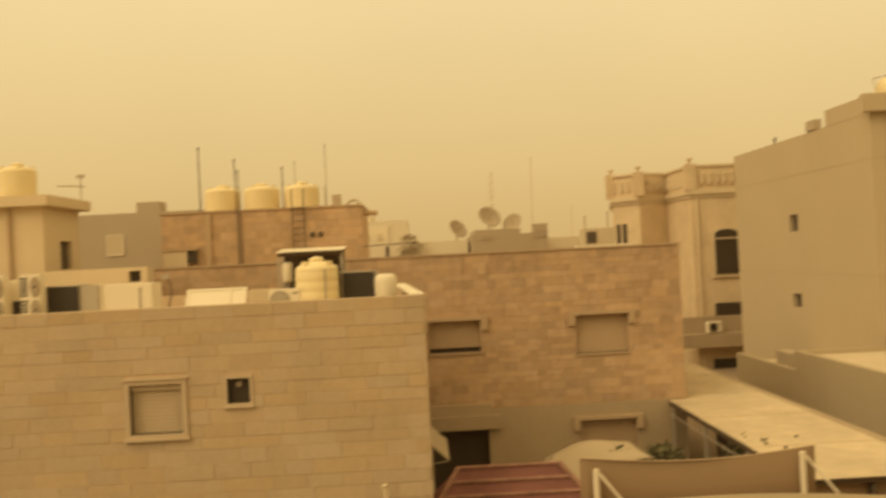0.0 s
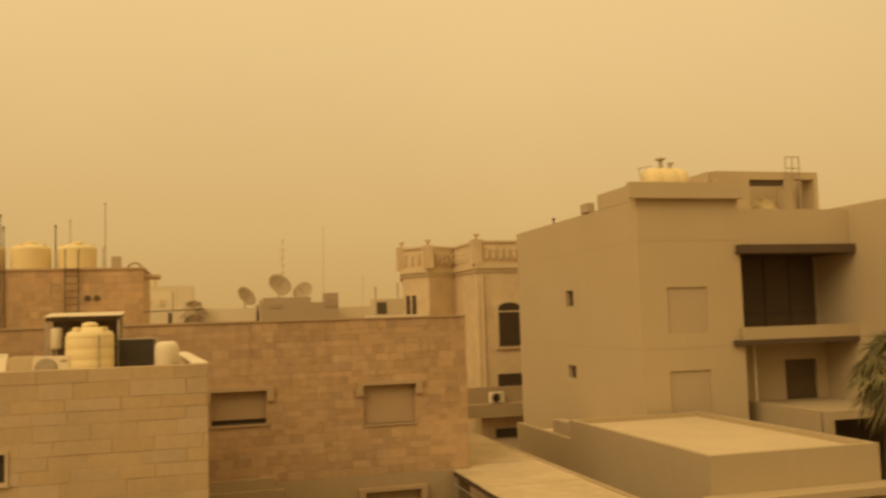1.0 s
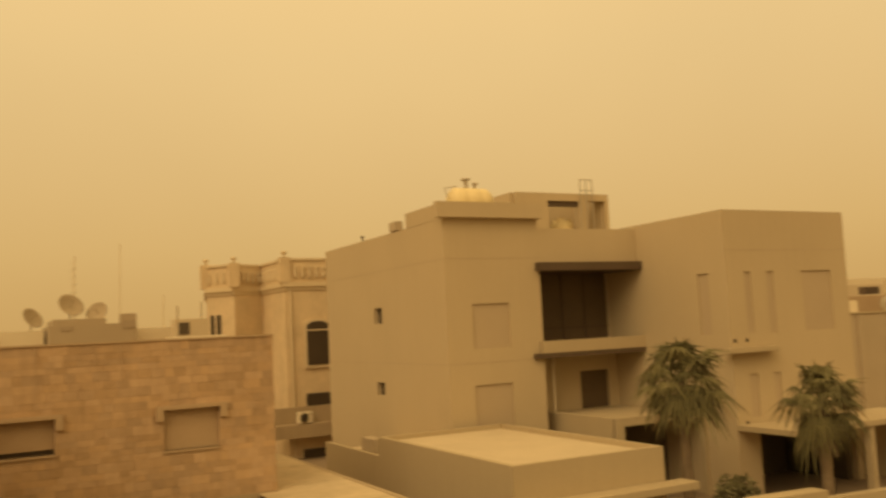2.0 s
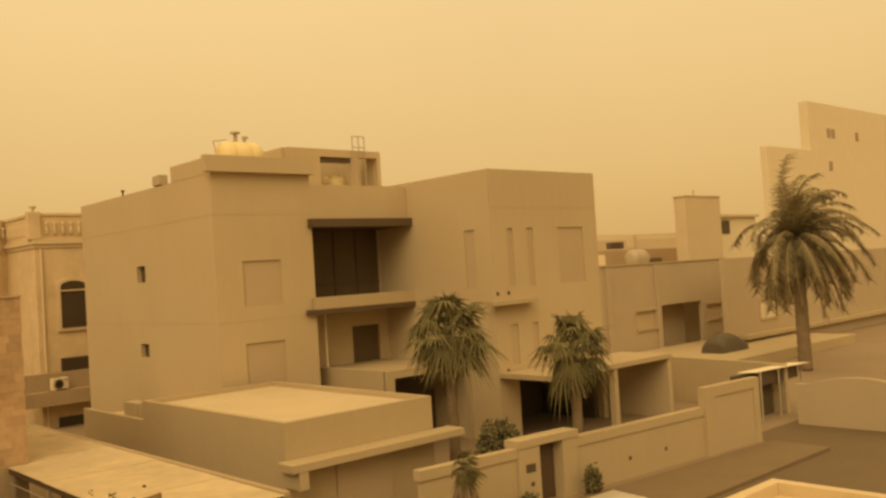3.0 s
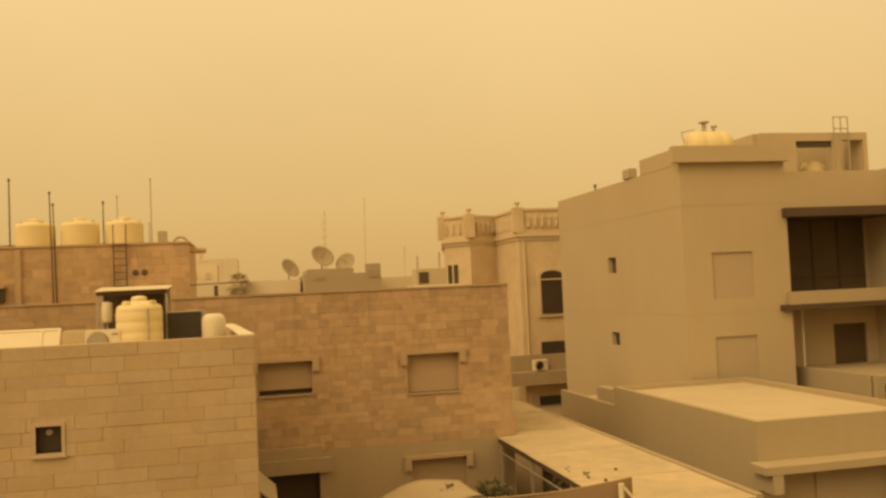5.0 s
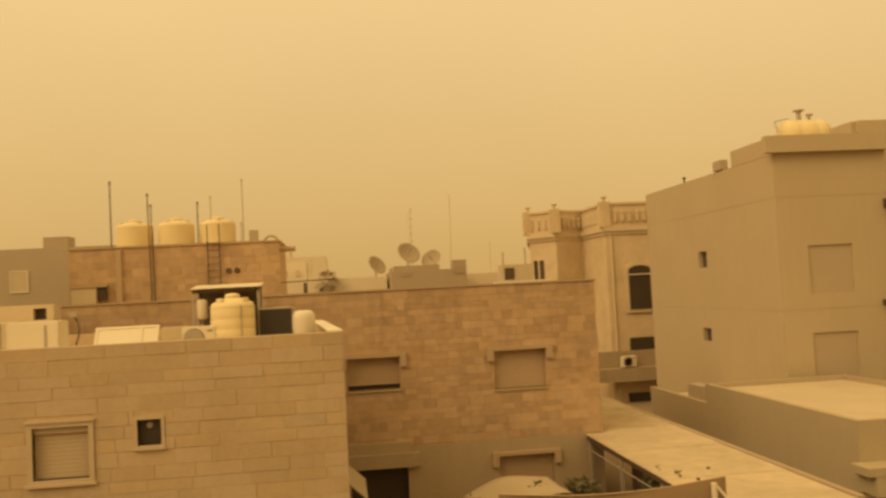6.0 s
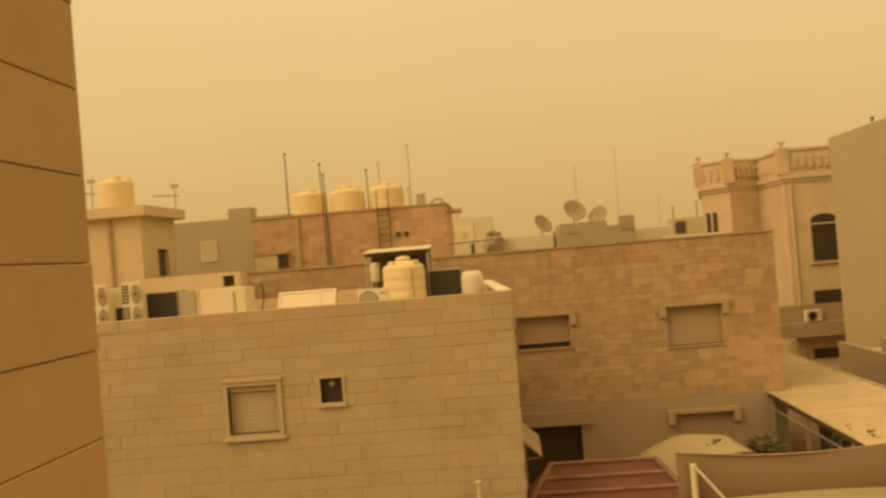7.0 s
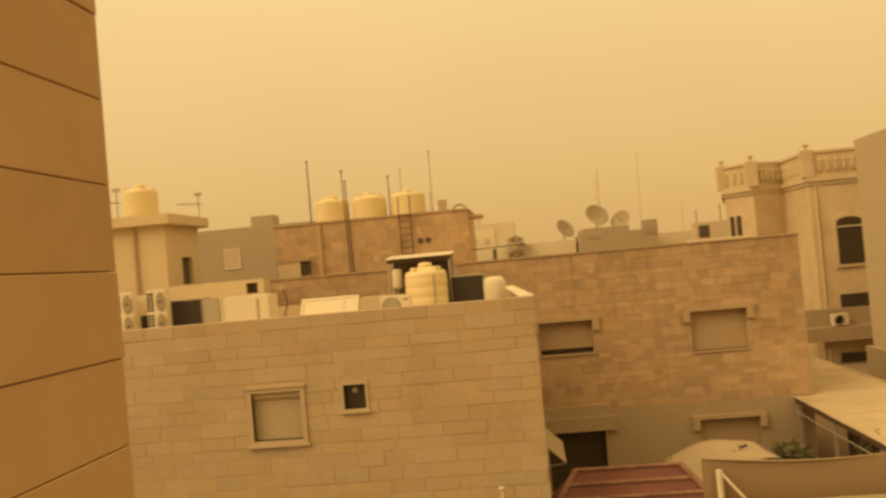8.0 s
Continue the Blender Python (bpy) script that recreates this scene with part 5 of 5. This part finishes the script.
fan_palm(27.6, 23.0, 5.15, 2.05, 44, 12, "fan palm with a rounded green crown", 0.2)
fan_palm(18.7, 20.3, 2.4, 0.75, 16, 13, "young small fan palm by the street wall")


# far palm, all of it in the haze-paled colour
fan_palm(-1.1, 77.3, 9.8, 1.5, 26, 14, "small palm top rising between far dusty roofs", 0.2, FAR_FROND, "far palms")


def date_palm(x, y, trunk_h, reach, count, seed):
    rng = random.Random(seed)
    t = thing("date_palm", "tall date palm with feathery fronds blown by wind", "palm tree", (x, y, 0))
    bm = bmesh.new()
    prof = []
    for k in range(34):
        z = trunk_h * k / 33
        prof += [(0.46 - 0.08 * k / 33 + (0.05 if k % 2 else 0.0), z)]
    lathe(bm, prof, 14, x, y)
    part("trunk", bm, TRUNK, t)
    bm, stalks = bmesh.new(), bmesh.new()
    top = Vector((x, y, trunk_h))
    for k in range(count):
        u = k / count
        el = math.radians(86 - 112 * u + rng.uniform(-24, 24))
        az = k * 2.399 + rng.uniform(-0.25, 0.25)
        d = Vector((math.cos(az) * math.cos(el), math.sin(az) * math.cos(el), math.sin(el)))
        length = reach * rng.uniform(0.85, 1.1)
        gust = rng.uniform(-0.05, 0.05)
        pts, p, v = [], top.copy(), d.copy()
        steps = 10
        for s in range(steps + 1):
            pts.append(p.copy())
            v = (v + Vector((0.13 - 0.07 * u, -0.02, -0.09 - 0.17 * u - 0.018 * s + gust))).normalized()
            p = p + v * length / steps
        for a, b in zip(pts, pts[1:]):
            rod(stalks, a, b, 0.03, 0.022, 4)
        for s in range(1, steps + 1):
            a, b = pts[s - 1], pts[s]
            ax = (b - a).normalized()
            side = ax.cross(Vector((0, 0, 1)))
            side = side.normalized() if side.length > 0.05 else Vector((1, 0, 0))
            for j in range(7):
                base = a.lerp(b, j / 7)
                for sg in (-1, 1):
                    ll = 1.15 * (1.1 - 0.35 * s / steps) * rng.uniform(0.5, 1.25)
                    tip = base + (ax * 0.55 + side * sg * rng.uniform(0.5, 0.95) + Vector((0.22, 0, -0.45 * rng.random() - 0.15))).normalized() * ll
                    w = ax * 0.05
                    bm.faces.new([bm.verts.new(q) for q in (base - w, base + w, tip)])
    part("fronds", bm, FROND_HAZED, t)
    part("frond_stalk", stalks, FROND_DRY, t)


date_palm(61.0, 29.6, 9.6, 5.9, 84, 21)
shrub(24.0, 24.0, 1.7, 0.95, 0.7, 1.15, 1900, 7, "rounded dark green shrub behind the street wall")
shrub(25.75, 20.9, 0.5, 0.3, 0.3, 0.6, 520, 8, "small grey-green shrub by the doorway")
shrub(22.6, 21.2, 0.35, 0.35, 0.3, 0.35, 260, 9, "low reddish shrub by the wall foot")


# ---- parked car ----
def car(m, paint):
    t = thing("car", "silver saloon car parked beside the street wall", "car")
    prof = [(-2.2, 0.35), (-2.22, 0.75), (-2.0, 0.95), (-1.25, 1.02), (-0.65, 1.42), (0.5, 1.45), (1.15, 1.03), (2.0, 0.85), (2.22, 0.6), (2.2, 0.35)]
    bm = bmesh.new()
    rows = []
    for yy, tuck in ((-0.88, 0.0), (-0.80, 1.0), (0.80, 1.0), (0.88, 0.0)):
        rows.append([bm.verts.new((px, yy * (0.8 if pz > 1.1 else 1.0), pz - (0.02 if tuck == 0.0 else 0.0))) for px, pz in prof])
    for a, b in zip(rows, rows[1:]):
        for k in range(len(prof) - 1):
            bm.faces.new((a[k], a[k + 1], b[k + 1], b[k])).smooth = True
        bm.faces.new((a[-1], a[0], b[0], b[-1]))
    bm.faces.new(rows[0])
    bm.faces.new(rows[-1][::-1])
    part("body", bm, paint, t)
    for name, pts in (("windscreen", ((0.54, 1.425), (1.10, 1.07))), ("rear_window", ((-1.20, 1.05), (-0.70, 1.405)))):
        (x0, z0), (x1, z1) = pts
        bm = bmesh.new()
        vs = [bm.verts.new(p) for p in ((x0, -0.58, z0 + 0.02), (x1, -0.62, z1 + 0.02), (x1, 0.62, z1 + 0.02), (x0, 0.58, z0 + 0.02))]
        bm.faces.new(vs)
        g = part(name, bm, DARK, t)
        g.modifiers.new("thick", "SOLIDIFY").thickness = 0.01
    for sy in (-1, 1):
        bm = bmesh.new()
        vs = [bm.verts.new((px, sy * 0.80, pz)) for px, pz in ((-1.0, 1.05), (0.95, 1.05), (0.45, 1.38), (-0.6, 1.36))]
        bm.faces.new(vs if sy > 0 else vs[::-1])
        g = part("side_window", bm, DARK, t)
        g.modifiers.new("thick", "SOLIDIFY").thickness = 0.02
        for px in (-1.35, 1.4):
            bm = bmesh.new()
            lathe(bm, [(0.22, -0.1), (0.32, -0.09), (0.32, 0.09), (0.22, 0.1)], 18)
            bmesh.ops.transform(bm, matrix=pose(px, sy * 0.80, 0.32, 90), verts=bm.verts)
            tyre = part("wheel", bm, TYRE, t)
            bm = bmesh.new()
            lathe(bm, [(0.19, -0.11), (0.2, 0), (0.19, 0.11)], 14)
            bmesh.ops.transform(bm, matrix=pose(px, sy * 0.80, 0.32, 90), verts=bm.verts)
            part("rim", bm, GALV, tyre)
    t.matrix_basis = m


car(pose(21.7, 16.7, 0.012, 0, 0, -6), CAR)

# ---- far roofs, dishes and masts in the dust, haze put into their colours ----
f1 = thing("flat_house", "low dusty house with roof parapet, far off", "house", (7.5, 79, 0))
blocks("wall", FAR_BROWN, f1, (4.4, 10.9, 75, 84, 0, 10.3), (4.7, 8.6, 75.2, 83, 10.3, 10.75))
part("roof_box", boxes((9.75, 10.9, 75.0, 76.5, 10.3, 11.05)), FAR_BROWN, f1)
part("window", boxes((5.2, 6.1, 74.95, 75.05, 9.85, 10.2)), FAR_DARK, f1)
part("window", boxes((9.8, 10.85, 74.93, 75.05, 9.9, 10.5)), FAR_DARK, f1)


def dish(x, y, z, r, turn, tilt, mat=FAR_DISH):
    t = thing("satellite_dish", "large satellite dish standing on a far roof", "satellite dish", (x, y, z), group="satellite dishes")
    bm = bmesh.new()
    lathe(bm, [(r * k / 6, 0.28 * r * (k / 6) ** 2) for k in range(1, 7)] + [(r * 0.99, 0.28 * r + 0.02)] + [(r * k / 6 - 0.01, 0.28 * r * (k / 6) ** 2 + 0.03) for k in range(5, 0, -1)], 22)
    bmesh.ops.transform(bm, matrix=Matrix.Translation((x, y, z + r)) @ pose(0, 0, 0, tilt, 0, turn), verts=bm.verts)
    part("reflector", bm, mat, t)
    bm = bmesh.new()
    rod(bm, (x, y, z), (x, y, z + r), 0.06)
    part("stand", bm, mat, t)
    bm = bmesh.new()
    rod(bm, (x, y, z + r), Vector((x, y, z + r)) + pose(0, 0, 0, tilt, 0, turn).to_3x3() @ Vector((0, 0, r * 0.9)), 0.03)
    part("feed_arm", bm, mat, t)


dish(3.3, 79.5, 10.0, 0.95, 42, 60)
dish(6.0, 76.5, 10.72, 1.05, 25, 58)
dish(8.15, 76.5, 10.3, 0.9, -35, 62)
f2 = thing("flat_house", "pale low roofs among the dust, far off", "house", (-1, 80, 0))
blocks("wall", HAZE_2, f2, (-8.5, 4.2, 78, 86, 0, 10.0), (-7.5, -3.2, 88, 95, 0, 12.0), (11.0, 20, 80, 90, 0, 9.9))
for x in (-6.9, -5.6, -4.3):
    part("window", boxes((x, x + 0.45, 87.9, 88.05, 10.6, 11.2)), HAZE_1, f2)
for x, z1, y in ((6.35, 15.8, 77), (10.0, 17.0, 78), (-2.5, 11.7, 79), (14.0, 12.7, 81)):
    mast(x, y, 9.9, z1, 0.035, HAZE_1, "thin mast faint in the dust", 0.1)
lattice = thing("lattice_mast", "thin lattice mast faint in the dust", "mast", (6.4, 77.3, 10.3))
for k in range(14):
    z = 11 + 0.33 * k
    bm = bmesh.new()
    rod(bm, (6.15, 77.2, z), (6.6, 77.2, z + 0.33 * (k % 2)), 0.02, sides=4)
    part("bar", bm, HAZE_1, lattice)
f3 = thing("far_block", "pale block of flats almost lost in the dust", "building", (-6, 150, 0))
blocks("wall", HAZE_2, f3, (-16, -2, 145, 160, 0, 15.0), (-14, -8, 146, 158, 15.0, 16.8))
h_box = thing("roof_cabin", "small roof cabin with dark openings by the parapet", "cabin", (12, 53, 0))
part("wall", boxes((10.0, 11.9, 53.5, 55, 0, 9.9)), HAZE_1, h_box)
part("opening", boxes((10.15, 10.75, 53.45, 53.52, 9.0, 9.7)), VOID, h_box)
for p, q in (((10.1, 53.6, 9.9), (10.1, 53.6, 10.7)), ((11.5, 53.6, 9.9), (11.5, 53.6, 10.9))):
    bm = bmesh.new()
    rod(bm, p, q, 0.05)
    part("pole", bm, GREY_H, h_box)
b_pole = thing("roof_pole", "short dark post on a roof parapet", "pole", (-1.2, 31.2, B_TOP + 0.06))
part("post", boxes((-1.25, -1.12, 31.1, 31.25, B_TOP + 0.06, B_TOP + 0.42)), RUST, b_pole)
bm = bmesh.new()
rod(bm, (-2.2, 33.5, 9.15), (-0.1, 33.5, 9.2), 0.02)
part("wire", bm, RUST, b_pole)

# ---- the camera's own house: the wall close at the left and what lies under the eye ----
own = thing("own_house", "house of orange stone panels with open joints", "house", (-2, -2, 0))
part("wall", boxes((-2.4, -1.72, -9, 3.43, 0, 14.0)), JOINT_D, own)
part("floor_slab", boxes((-1.72, 6, -9, 2.0, 6.7, 7.0)), PLASTER_B, own)
part("base_wall", boxes((-1.72, 6, 1.6, 2.0, 0, 6.7)), PLASTER_B, own)
part("back_wall", boxes((-1.72, 6, -9.3, -9, 6.7, 14)), CREAM, own)

# ---- stones of the walls, one by one ----
rng = random.Random(5)
zs, z = [], 9.055 - 0.355 * 11
while z < 13.9:
    y = -6.0
    while y < 3.4:
        y1 = -1.2 - (len(zs) % 2) * 0.9 if y < -5 else 3.48
        ob = new("stone_panel", BLOCK_N)
        ob.parent = own
        ob.matrix_parent_inverse = Matrix.Translation(-Vector(own.location))
        ob.matrix_basis = Matrix.Translation((-1.735 + 0.02 + rng.uniform(-0.003, 0.003), (y + y1) / 2, z + 0.1775)) @ Matrix.Rotation(math.pi / 2, 4, "Z") @ Matrix.Diagonal((y1 - y - 0.008, 0.06, 0.355 - 0.0035, 1))
        y = y1
    zs.append(z)
    z += 0.355
lay_blocks(a_house, BLOCK_A, -13.5, 0.02, 1.9, A_TOP, A_Y, [0.26, 0.30, 0.28, 0.34], (0.6, 1.3), 0.10, 0.0055, [(a_win[0] - 0.11, a_win[1] + 0.11, a_win[2] - 0.11, a_win[3] + 0.11), (a_vent[0] - 0.07, a_vent[1] + 0.07, a_vent[2] - 0.07, a_vent[3] + 0.07)], rng, 300, rest=STONE_AS, near=(-5, 6))
b_holes = [(x0 - 0.02, x1 + 0.02, z0 - 0.07, z1 + 0.02) for x0, x1, z0, z1 in b_open[:2]]
lay_blocks(b_house, BLOCK_B, -9.4, 9.15, 3.2, B_TOP, B_Y, [0.20, 0.26, 0.31], (0.26, 0.66), 0.12, 0.0065, b_holes, rng, 300, rest=STONE_BS, near=(4.5, 6.3))
lay_blocks(c_house, BLOCK_B, -10.52, -2.35, 8.2, C_TOP, C_Y, [0.20, 0.26, 0.31], (0.26, 0.66), 0.12, 0.0065, [], rng, 60, rest=STONE_BS, near=(-4, 10))
